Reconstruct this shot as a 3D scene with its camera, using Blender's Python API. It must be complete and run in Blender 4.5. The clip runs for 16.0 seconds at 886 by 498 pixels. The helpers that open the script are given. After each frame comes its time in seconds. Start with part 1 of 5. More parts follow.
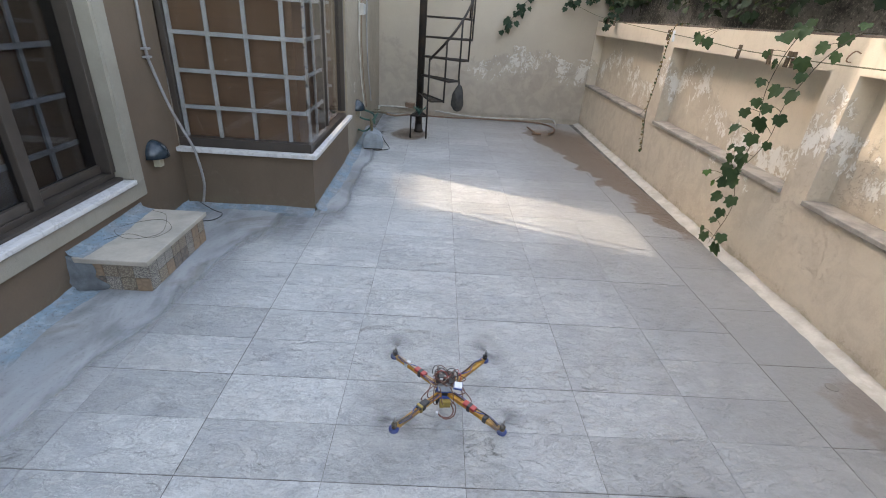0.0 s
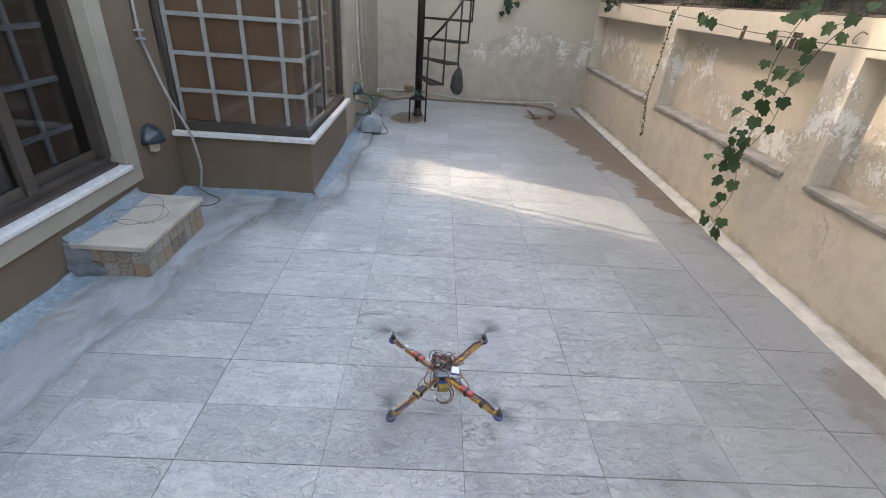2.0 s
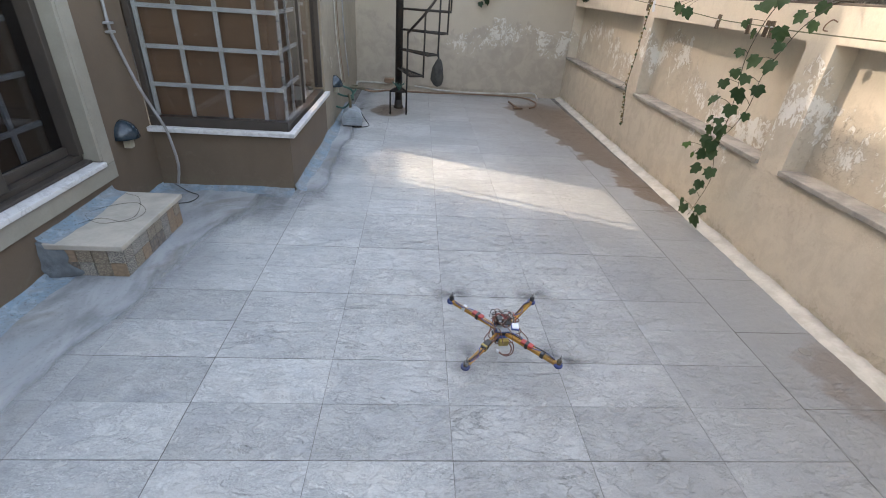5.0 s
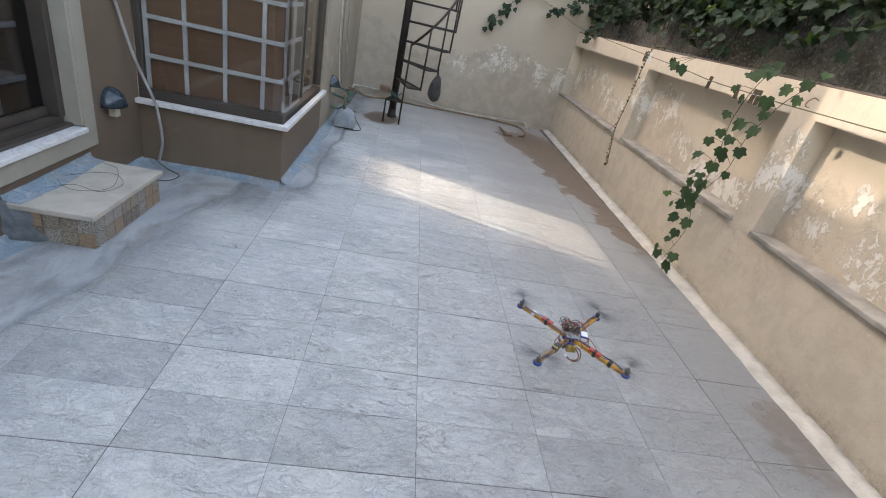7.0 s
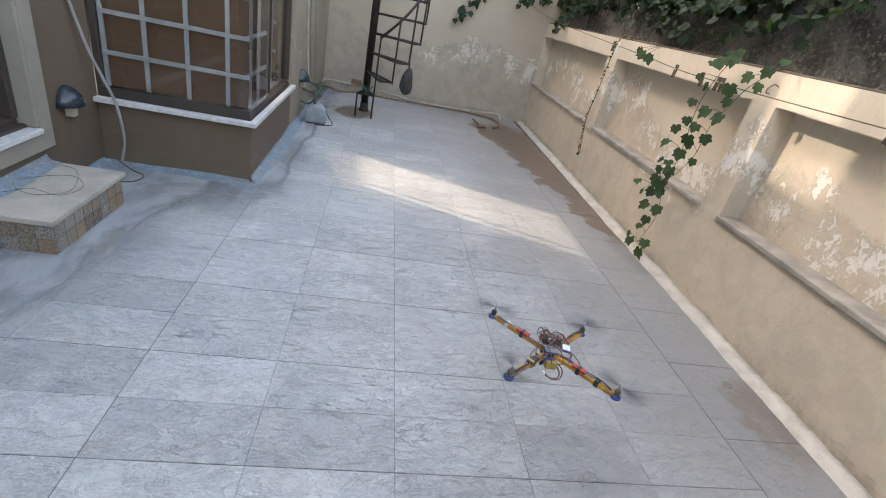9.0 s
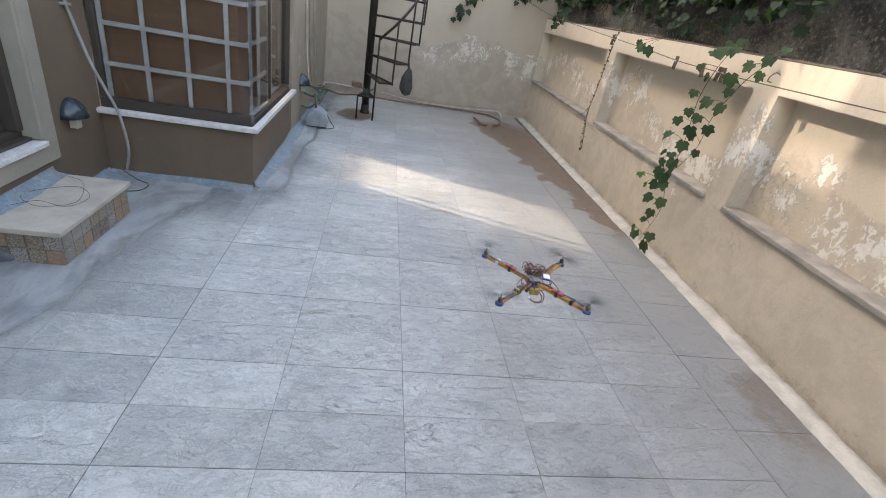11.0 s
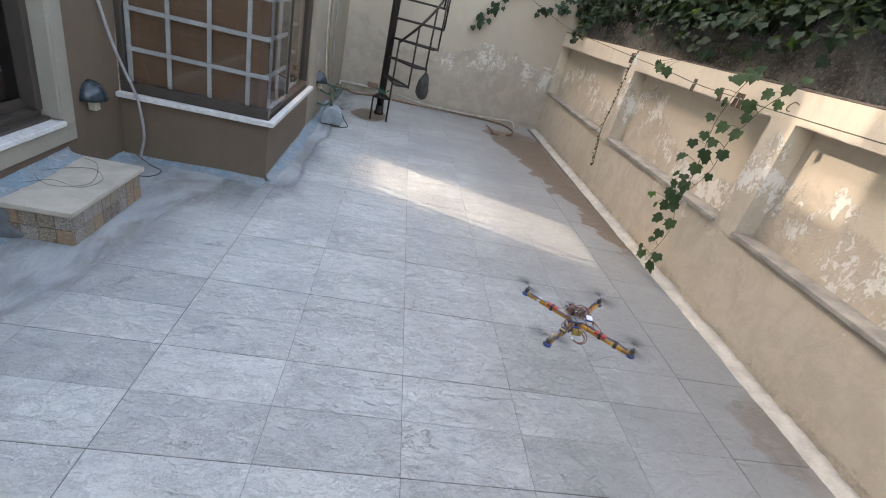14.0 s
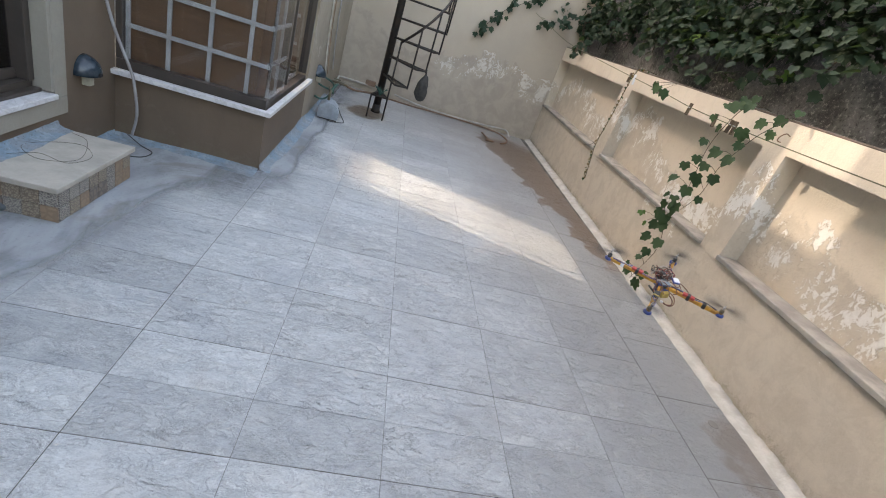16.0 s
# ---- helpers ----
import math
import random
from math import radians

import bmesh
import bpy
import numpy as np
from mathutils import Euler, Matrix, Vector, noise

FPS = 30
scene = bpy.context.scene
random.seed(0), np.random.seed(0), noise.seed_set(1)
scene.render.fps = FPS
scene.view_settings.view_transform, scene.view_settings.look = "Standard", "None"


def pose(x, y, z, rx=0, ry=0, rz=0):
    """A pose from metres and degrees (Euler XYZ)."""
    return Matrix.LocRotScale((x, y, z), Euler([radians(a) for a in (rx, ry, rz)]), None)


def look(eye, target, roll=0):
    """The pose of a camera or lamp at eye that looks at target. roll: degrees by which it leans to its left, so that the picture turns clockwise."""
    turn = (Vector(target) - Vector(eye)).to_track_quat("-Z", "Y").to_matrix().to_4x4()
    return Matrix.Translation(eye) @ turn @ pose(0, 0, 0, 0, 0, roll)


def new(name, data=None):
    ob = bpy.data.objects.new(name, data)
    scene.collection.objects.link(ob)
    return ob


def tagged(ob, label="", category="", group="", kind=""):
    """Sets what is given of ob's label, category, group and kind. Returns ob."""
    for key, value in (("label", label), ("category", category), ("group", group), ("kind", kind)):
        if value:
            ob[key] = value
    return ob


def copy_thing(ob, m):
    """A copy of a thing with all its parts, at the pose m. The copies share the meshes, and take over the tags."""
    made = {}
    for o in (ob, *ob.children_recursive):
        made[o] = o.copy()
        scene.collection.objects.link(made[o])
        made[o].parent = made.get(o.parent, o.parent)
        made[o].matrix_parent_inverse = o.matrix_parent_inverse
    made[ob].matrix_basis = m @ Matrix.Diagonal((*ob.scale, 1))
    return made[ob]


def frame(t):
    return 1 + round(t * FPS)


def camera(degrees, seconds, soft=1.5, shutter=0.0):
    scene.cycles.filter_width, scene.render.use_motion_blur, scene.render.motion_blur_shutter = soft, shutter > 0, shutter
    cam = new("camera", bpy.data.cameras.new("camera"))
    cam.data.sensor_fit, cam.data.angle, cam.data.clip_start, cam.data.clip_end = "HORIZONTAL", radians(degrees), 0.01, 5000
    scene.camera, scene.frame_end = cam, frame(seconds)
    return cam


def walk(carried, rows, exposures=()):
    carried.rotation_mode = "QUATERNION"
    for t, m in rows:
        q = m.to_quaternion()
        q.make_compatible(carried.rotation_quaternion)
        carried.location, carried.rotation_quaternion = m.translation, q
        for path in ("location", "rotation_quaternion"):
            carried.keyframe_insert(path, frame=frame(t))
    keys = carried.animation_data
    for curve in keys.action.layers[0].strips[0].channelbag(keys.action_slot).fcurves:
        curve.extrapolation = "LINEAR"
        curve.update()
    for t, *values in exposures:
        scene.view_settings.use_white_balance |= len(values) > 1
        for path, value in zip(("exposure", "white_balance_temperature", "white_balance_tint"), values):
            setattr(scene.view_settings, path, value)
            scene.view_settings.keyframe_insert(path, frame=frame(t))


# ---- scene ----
cam = camera(87.1, 16.0, soft=1.0)
PATH = [
    (0, (-0.1427, -0.0527, 1.1713), (-0.1007, 1.1360, 0.5680), 4.3),
    (0.5, (-0.1400, -0.0480, 1.1713), (-0.0980, 1.1360, 0.5607), 4.4),
    (1, (-0.1380, -0.0453, 1.1673), (-0.0960, 1.1353, 0.5480), 4.4),
    (1.5, (-0.1400, -0.0433, 1.1687), (-0.0967, 1.1300, 0.5373), 4.4),
    (2, (-0.1360, -0.0433, 1.1687), (-0.0920, 1.1247, 0.5273), 4.3),
    (2.5, (-0.1253, -0.0440, 1.1660), (-0.0793, 1.1187, 0.5153), 3.7),
    (3, (-0.1193, -0.0447, 1.1673), (-0.0707, 1.1133, 0.5080), 2.9),
    (3.5, (-0.1153, -0.0440, 1.1647), (-0.0640, 1.1107, 0.5000), 2.0),
    (4, (-0.1233, -0.0460, 1.1653), (-0.0640, 1.1060, 0.4960), 1.7),
    (6.5, (-0.1787, -0.0440, 1.1653), (-0.0153, 1.1273, 0.5493), 11.4),
    (7, (-0.2000, -0.0453, 1.1613), (-0.0260, 1.1280, 0.5533), 13.5),
    (7.5, (-0.2000, -0.0493, 1.1627), (-0.0200, 1.1260, 0.5587), 14.9),
    (8, (-0.1860, -0.0433, 1.1633), (0.0193, 1.1267, 0.5573), 15.2),
    (8.5, (-0.1807, -0.0433, 1.1647), (0.0447, 1.1213, 0.5560), 14.3),
    (9, (-0.1793, -0.0433, 1.1653), (0.0553, 1.1173, 0.5527), 13.0),
    (11.5, (-0.1747, -0.0467, 1.1673), (0.0440, 1.1153, 0.5513), 10.9),
    (12, (-0.1840, -0.0460, 1.1660), (0.0320, 1.1180, 0.5527), 11.8),
    (12.5, (-0.2053, -0.0460, 1.1647), (0.0040, 1.1213, 0.5553), 14.0),
    (13, (-0.2040, -0.0400, 1.1667), (0.0027, 1.1293, 0.5607), 15.7),
    (13.5, (-0.1953, -0.0367, 1.1660), (0.0133, 1.1333, 0.5620), 15.1),
    (14, (-0.1987, -0.0400, 1.1667), (0.0127, 1.1287, 0.5607), 14.7),
    (14.5, (-0.1980, -0.0407, 1.1640), (0.0180, 1.1267, 0.5573), 14.5),
    (15, (-0.2047, -0.0387, 1.1647), (0.0173, 1.1287, 0.5600), 15.2),
    (15.5, (-0.2300, -0.0400, 1.1593), (0.0093, 1.1293, 0.5647), 17.3),
    (16, (-0.2333, -0.0367, 1.1580), (0.0207, 1.1340, 0.5720), 19.6),
]
walk(cam, [(t, look(eye, target, roll)) for t, eye, target, roll in PATH],
     [(0.0, 3.5, 9500, 13), (16.0, 3.5, 9500, 13)])

# The plan is drawn on the tile grid, 0.6 units to a tile; the tiles are 0.40 m.
U = 2 / 3


def place(x, y, z, rx=0, ry=0, rz=0):
    """A pose from plan units and degrees."""
    return pose(U * x, U * y, U * z, rx, ry, rz)


# ---- world, sun, exposure ----
SUN_EL, SUN_AZ = 33.0, (0.917, -0.40)          # the light travels towards +x and -y
world = bpy.data.worlds.new("sky")
scene.world = world
world.use_nodes = True
wn = world.node_tree
sky = wn.nodes.new("ShaderNodeTexSky")
sky.sky_type = "NISHITA"
sky.sun_disc = False
sky.sun_elevation = radians(SUN_EL)
sky.sun_rotation = math.atan2(-SUN_AZ[0], -SUN_AZ[1])
sky.air_density, sky.dust_density, sky.ozone_density = 1.0, 2.5, 1.0
wn.links.new(sky.outputs[0], wn.nodes["Background"].inputs[0])
wn.nodes["Background"].inputs[1].default_value = 0.15
# mirrored in x: stands in for sunlight reflected off the house windows
sun_data = bpy.data.lights.new("sun", "SUN")
sun_data.energy, sun_data.angle, sun_data.color = 0.48, radians(0.8), (0.94, 0.97, 1.0)
sun = new("sun", sun_data)
_e = radians(SUN_EL)
sun.matrix_world = look((-9, 4, 12), Vector((-9, 4, 12)) + Vector((SUN_AZ[0] * math.cos(_e), SUN_AZ[1] * math.cos(_e), -math.sin(_e))))


# ---- materials ----
def node(nt, kind, **values):
    n = nt.nodes.new(kind)
    for key, value in values.items():
        n.inputs[key.replace("_", " ")].default_value = value
    return n


def fresh(name):
    m = bpy.data.materials.new(name)
    m.use_nodes = True
    return m, m.node_tree, m.node_tree.nodes["Principled BSDF"]


def math_node(nt, op, a, b=None, clamp=False):
    n = nt.nodes.new("ShaderNodeMath")
    n.operation, n.use_clamp = op, clamp
    for i, v in enumerate((a, b)):
        if v is None:
            continue
        if isinstance(v, (int, float)):
            n.inputs[i].default_value = v
        else:
            nt.links.new(v, n.inputs[i])
    return n.outputs[0]


def mix(nt, fac, a, b, mode="MIX"):
    n = nt.nodes.new("ShaderNodeMix")
    n.data_type, n.blend_type = "RGBA", mode
    for i, v in ((0, fac), (6, a), (7, b)):
        if isinstance(v, (int, float)):
            n.inputs[i].default_value = v
        elif isinstance(v, tuple):
            n.inputs[i].default_value = (*v, 1)
        else:
            nt.links.new(v, n.inputs[i])
    return n.outputs[2]


def ramp(nt, value, lo, hi):
    """0 below lo, 1 above hi, smooth between."""
    n = nt.nodes.new("ShaderNodeMapRange")
    n.interpolation_type = "SMOOTHSTEP"
    nt.links.new(value, n.inputs[0])
    n.inputs[1].default_value, n.inputs[2].default_value = lo, hi
    return n.outputs[0]


def noise_tex(nt, coords, scale, detail=4.0, rough=0.55, distortion=0.0):
    n = node(nt, "ShaderNodeTexNoise", Scale=scale, Detail=detail, Roughness=rough, Distortion=distortion)
    nt.links.new(coords, n.inputs["Vector"])
    return n.outputs["Fac"]


def stretched(nt, coords, sx, sy, sz):
    n = nt.nodes.new("ShaderNodeMapping")
    n.inputs["Scale"].default_value = (sx, sy, sz)
    nt.links.new(coords, n.inputs["Vector"])
    return n.outputs[0]


def position(nt):
    g = nt.nodes.new("ShaderNodeNewGeometry")
    s = nt.nodes.new("ShaderNodeSeparateXYZ")
    g_out = stretched(nt, g.outputs["Position"], 1 / U, 1 / U, 1 / U)
    nt.links.new(g_out, s.inputs[0])
    return g_out, s.outputs


def object_coords(nt):
    return stretched(nt, nt.nodes.new("ShaderNodeTexCoord").outputs["Object"], 1 / U, 1 / U, 1 / U)


def bumped(nt, bsdf, height, strength, distance=0.01):
    b = node(nt, "ShaderNodeBump", Strength=strength, Distance=distance)
    nt.links.new(height, b.inputs["Height"])
    nt.links.new(b.outputs[0], bsdf.inputs["Normal"])


def simple(name, c1, c2=None, rough=0.6, metal=0.0, scale=8.0, fine=60.0, bump=0.15, vary=0.0, spec=0.5):
    """A two-tone surface with stains at one scale, grain at another."""
    m, nt, bsdf = fresh(name)
    c2 = c2 or tuple(v * 0.75 for v in c1)
    co = object_coords(nt)
    a, b = noise_tex(nt, co, scale), noise_tex(nt, co, fine, 3)
    col = mix(nt, ramp(nt, a, 0.35, 0.68), c1, c2)
    col = mix(nt, math_node(nt, "MULTIPLY", b, 0.35), col, tuple(v * 0.6 for v in c2))
    if vary:
        info = nt.nodes.new("ShaderNodeObjectInfo")
        k = math_node(nt, "ADD", math_node(nt, "MULTIPLY", info.outputs["Random"], vary), 1 - vary / 2)
        col = mix(nt, 1.0, col, (1, 1, 1), "MULTIPLY")
        hs = nt.nodes.new("ShaderNodeHueSaturation")
        nt.links.new(col, hs.inputs["Color"])
        nt.links.new(k, hs.inputs["Value"])
        col = hs.outputs[0]
    nt.links.new(col, bsdf.inputs["Base Color"])
    nt.links.new(math_node(nt, "ADD", math_node(nt, "MULTIPLY", a, 0.25), rough - 0.12), bsdf.inputs["Roughness"])
    bsdf.inputs["Metallic"].default_value = metal
    bsdf.inputs["Specular IOR Level"].default_value = spec
    if bump:
        bumped(nt, bsdf, b, bump, 0.004)
    return m


def tile_material():
    m, nt, bsdf = fresh("slate_look_tile")
    pos, (px_, py_, pz_) = position(nt)
    info = nt.nodes.new("ShaderNodeObjectInfo")
    rnd = info.outputs["Random"]
    shift = nt.nodes.new("ShaderNodeCombineXYZ")
    nt.links.new(math_node(nt, "MULTIPLY", rnd, 37.0), shift.inputs[0])
    nt.links.new(math_node(nt, "MULTIPLY", rnd, 91.0), shift.inputs[1])
    add = nt.nodes.new("ShaderNodeVectorMath")
    nt.links.new(pos, add.inputs[0])
    nt.links.new(shift.outputs[0], add.inputs[1])
    own = add.outputs[0]
    long = stretched(nt, own, 2.2, 7.0, 1)
    cloud = noise_tex(nt, long, 1.6, 6, 0.6, 1.2)
    wide = noise_tex(nt, stretched(nt, own, 1.0, 2.6, 1), 2.1, 4, 0.55, 0.7)
    flake = noise_tex(nt, stretched(nt, own, 1.0, 1.7, 1), 9.0, 6, 0.66, 0.5)
    grain = noise_tex(nt, own, 160.0, 2)
    # wandering ridges of split stone
    ridge = math_node(nt, "ABSOLUTE", math_node(nt, "SUBTRACT", noise_tex(nt, stretched(nt, own, 1.0, 3.0, 1), 2.4, 7, 0.66, 1.4), 0.5))
    crack = math_node(nt, "MULTIPLY", math_node(nt, "SUBTRACT", 1.0, ramp(nt, ridge, 0.0, 0.011)), ramp(nt, wide, 0.55, 0.62))
    # scattered pale scales with thin dark rims, thicker in some tiles than in others
    scale_n = noise_tex(nt, stretched(nt, own, 1.0, 1.5, 1), 11.0, 6, 0.66, 0.5)
    patchy = noise_tex(nt, own, 2.6, 3)
    cut = math_node(nt, "ADD", scale_n, math_node(nt, "MULTIPLY", math_node(nt, "SUBTRACT", patchy, 0.5), 0.35))
    scales = ramp(nt, cut, 0.49, 0.60)
    col = mix(nt, ramp(nt, cloud, 0.33, 0.67), (0.330, 0.343, 0.344), (0.418, 0.433, 0.430))
    col = mix(nt, math_node(nt, "MULTIPLY", ramp(nt, wide, 0.50, 0.64), 0.26), col, (0.527, 0.538, 0.524))
    col = mix(nt, math_node(nt, "MULTIPLY", ramp(nt, wide, 0.48, 0.36), 0.30), col, (0.234, 0.241, 0.242))
    col = mix(nt, math_node(nt, "MULTIPLY", ramp(nt, flake, 0.47, 0.62), 0.34), col, (0.517, 0.527, 0.510))
    # some tiles are scaly, others streaked and smoother
    own_kind = math_node(nt, "FRACT", math_node(nt, "MULTIPLY", rnd, 7.31))
    scaly = math_node(nt, "ADD", math_node(nt, "MULTIPLY", math_node(nt, "POWER", own_kind, 1.4), 0.42), 0.12)
    streak = noise_tex(nt, stretched(nt, own, 1.4, 9.0, 1), 2.6, 6, 0.62, 1.3)
    col = mix(nt, math_node(nt, "MULTIPLY", ramp(nt, streak, 0.52, 0.64), 0.22), col, (0.557, 0.566, 0.548))
    col = mix(nt, math_node(nt, "MULTIPLY", ramp(nt, streak, 0.48, 0.36), 0.10), col, (0.219, 0.224, 0.221))
    col = mix(nt, math_node(nt, "MULTIPLY", scales, scaly), col, (0.617, 0.623, 0.596))
    rim = math_node(nt, "SUBTRACT", ramp(nt, cut, 0.505, 0.525), ramp(nt, cut, 0.525, 0.55))
    col = mix(nt, math_node(nt, "MULTIPLY", rim, math_node(nt, "MULTIPLY", scaly, 0.40)), col, (0.169, 0.171, 0.168))
    vein = math_node(nt, "ABSOLUTE", math_node(nt, "SUBTRACT", noise_tex(nt, stretched(nt, own, 1.0, 1.9, 1), 13.0, 5, 0.62, 1.3), 0.5))
    vein = math_node(nt, "SUBTRACT", 1.0, ramp(nt, vein, 0.0, 0.018))
    col = mix(nt, math_node(nt, "MULTIPLY", vein, math_node(nt, "ADD", math_node(nt, "MULTIPLY", scaly, 0.30), 0.02)), col, (0.159, 0.161, 0.159))
    mott = noise_tex(nt, stretched(nt, own, 1.0, 1.6, 1), 26.0, 7, 0.7, 0.5)
    col = mix(nt, math_node(nt, "MULTIPLY", ramp(nt, mott, 0.50, 0.62), 0.20), col, (0.597, 0.603, 0.577))
    col = mix(nt, math_node(nt, "MULTIPLY", ramp(nt, mott, 0.50, 0.38), 0.13), col, (0.189, 0.193, 0.190))
    speck = noise_tex(nt, stretched(nt, own, 1.0, 1.4, 1), 75.0, 4, 0.7)
    col = mix(nt, math_node(nt, "MULTIPLY", ramp(nt, speck, 0.50, 0.62), 0.20), col, (0.617, 0.623, 0.596))
    col = mix(nt, math_node(nt, "MULTIPLY", ramp(nt, speck, 0.50, 0.38), 0.18), col, (0.149, 0.151, 0.149))

    # thin split layers: stepped contours with a dark lip and a pale edge behind it
    layer_n = noise_tex(nt, stretched(nt, own, 1.0, 1.5, 1), 5.5, 6, 0.60, 0.9)
    layers = math_node(nt, "FRACT", math_node(nt, "MULTIPLY", layer_n, 15.0))
    lip = math_node(nt, "SUBTRACT", 1.0, ramp(nt, layers, 0.03, 0.11))
    pale = math_node(nt, "SUBTRACT", ramp(nt, layers, 0.10, 0.15), ramp(nt, layers, 0.20, 0.42))
    broken = ramp(nt, noise_tex(nt, own, 7.0, 4, 0.6), 0.44, 0.58)
    often = math_node(nt, "ADD", math_node(nt, "MULTIPLY", own_kind, 0.22), 0.10)
    col = mix(nt, math_node(nt, "MULTIPLY", math_node(nt, "MULTIPLY", pale, broken), math_node(nt, "MULTIPLY", often, 2.4)), col, (0.60, 0.61, 0.60))
    col = mix(nt, math_node(nt, "MULTIPLY", math_node(nt, "MULTIPLY", lip, broken), math_node(nt, "MULTIPLY", often, 1.35)), col, (0.150, 0.155, 0.158))
    col = mix(nt, math_node(nt, "MULTIPLY", crack, 0.52), col, (0.149, 0.149, 0.142))
    col = mix(nt, math_node(nt, "MULTIPLY", grain, 0.18), col, (0.199, 0.201, 0.202))
    # faint bluish and warm clouds
    hue = noise_tex(nt, own, 3.4, 3)
    col = mix(nt, math_node(nt, "MULTIPLY", ramp(nt, hue, 0.53, 0.68), 0.18), col, (0.33, 0.355, 0.40))
    col = mix(nt, math_node(nt, "MULTIPLY", ramp(nt, hue, 0.45, 0.30), 0.35), col, (0.44, 0.425, 0.40))
    # each tile has its own tone
    hs = nt.nodes.new("ShaderNodeHueSaturation")
    nt.links.new(col, hs.inputs["Color"])
    nt.links.new(math_node(nt, "ADD", math_node(nt, "MULTIPLY", rnd, 0.27), 0.905), hs.inputs["Value"])
    col = hs.outputs[0]
    # traffic greys whole stretches a little
    worn = noise_tex(nt, stretched(nt, pos, 0.8, 1.0, 1), 1.25, 4, 0.55, 0.6)
    col = mix(nt, math_node(nt, "MULTIPLY", ramp(nt, worn, 0.50, 0.66), 0.42), col, (0.285, 0.298, 0.312))
    # dust film, over several tiles
    dust = noise_tex(nt, stretched(nt, pos, 1, 0.6, 1), 1.1, 5, 0.6)
    col = mix(nt, math_node(nt, "MULTIPLY", ramp(nt, dust, 0.45, 0.75), 0.30), col, (0.41, 0.405, 0.395))
    # darker grey towards the parapet, the change broken up by noise
    toward_parapet = math_node(nt, "ADD", px_, math_node(nt, "MULTIPLY", math_node(nt, "SUBTRACT", dust, 0.5), 3.0))
    col = mix(nt, math_node(nt, "MULTIPLY", ramp(nt, toward_parapet, -0.7, 1.9), 0.78), col, (0.200, 0.199, 0.197))
    # earth washed in towards the back wall
    col = mix(nt, math_node(nt, "MULTIPLY", ramp(nt, math_node(nt, "ADD", py_, math_node(nt, "MULTIPLY", math_node(nt, "SUBTRACT", dust, 0.5), 2.5)), 5.4, 8.2), 0.40), col, (0.36, 0.315, 0.275))
    # damp brown stain along the parapet, and a smaller one nearer
    wob = math_node(nt, "MULTIPLY", math_node(nt, "SUBTRACT", noise_tex(nt, pos, 2.3, 5), 0.5), 1.1)
    edge = math_node(nt, "ADD", math_node(nt, "MULTIPLY", math_node(nt, "SUBTRACT", py_, 4.2), -0.20), 2.10)
    inside = ramp(nt, math_node(nt, "ADD", math_node(nt, "SUBTRACT", px_, edge), wob), -0.02, 0.06)
    reach = math_node(nt, "MULTIPLY", ramp(nt, py_, 3.7, 4.1), math_node(nt, "SUBTRACT", 1.0, ramp(nt, math_node(nt, "ADD", py_, wob), 8.0, 8.5)))
    wet = math_node(nt, "MULTIPLY", inside, reach)
    near = math_node(nt, "MULTIPLY", ramp(nt, math_node(nt, "ADD", px_, wob), 2.02, 2.18),
                     math_node(nt, "MULTIPLY", ramp(nt, py_, 1.2, 1.5), math_node(nt, "SUBTRACT", 1.0, ramp(nt, py_, 1.9, 2.1))))
    wet = math_node(nt, "MAXIMUM", wet, math_node(nt, "MULTIPLY", near, 0.6))
    dx_, dy_ = math_node(nt, "ADD", px_, 0.62), math_node(nt, "ADD", py_, -7.35)
    far_ = math_node(nt, "ADD", math_node(nt, "MULTIPLY", dx_, dx_), math_node(nt, "MULTIPLY", math_node(nt, "MULTIPLY", dy_, dy_), 0.5))
    pool = math_node(nt, "SUBTRACT", 1.0, ramp(nt, math_node(nt, "ADD", far_, math_node(nt, "MULTIPLY", wob, 0.1)), 0.05, 0.09))
    wet = math_node(nt, "MAXIMUM", wet, pool)
    col = mix(nt, math_node(nt, "MULTIPLY", wet, 0.84), col, (0.122, 0.075, 0.043))
    # grey cement smear by the house
    minus = math_node(nt, "MULTIPLY", px_, -1.0)
    soft = math_node(nt, "MULTIPLY", wob, 0.45)
    sm = ramp(nt, math_node(nt, "ADD", minus, soft), 1.42, 1.98)
    sm = math_node(nt, "MULTIPLY", sm, math_node(nt, "SUBTRACT", 1.0, ramp(nt, py_, 4.0, 4.3)))
    front = math_node(nt, "MULTIPLY", ramp(nt, math_node(nt, "ADD", py_, soft), 3.15, 3.70), ramp(nt, math_node(nt, "ADD", minus, soft), 1.02, 1.22))
    along = math_node(nt, "MULTIPLY", ramp(nt, math_node(nt, "ADD", minus, soft), 0.86, 1.12), ramp(nt, py_, 3.6, 4.0))
    sm = math_node(nt, "MAXIMUM", math_node(nt, "MAXIMUM", sm, front), along)
    sm = math_node(nt, "MULTIPLY", sm, math_node(nt, "ADD", math_node(nt, "MULTIPLY", ramp(nt, py_, 1.6, 2.9), 0.62), 0.38))
    wash = noise_tex(nt, stretched(nt, pos, 2.6, 1.0, 1), 1.9, 6, 0.62, 1.1)
    film = mix(nt, ramp(nt, wash, 0.36, 0.60), (0.150, 0.153, 0.155), (0.250, 0.263, 0.275))
    film = mix(nt, math_node(nt, "MULTIPLY", ramp(nt, streak, 0.54, 0.64), 0.35), film, (0.36, 0.385, 0.42))
    film = mix(nt, math_node(nt, "MULTIPLY", ramp(nt, wash, 0.57, 0.66), 0.5), film, (0.24, 0.215, 0.18))
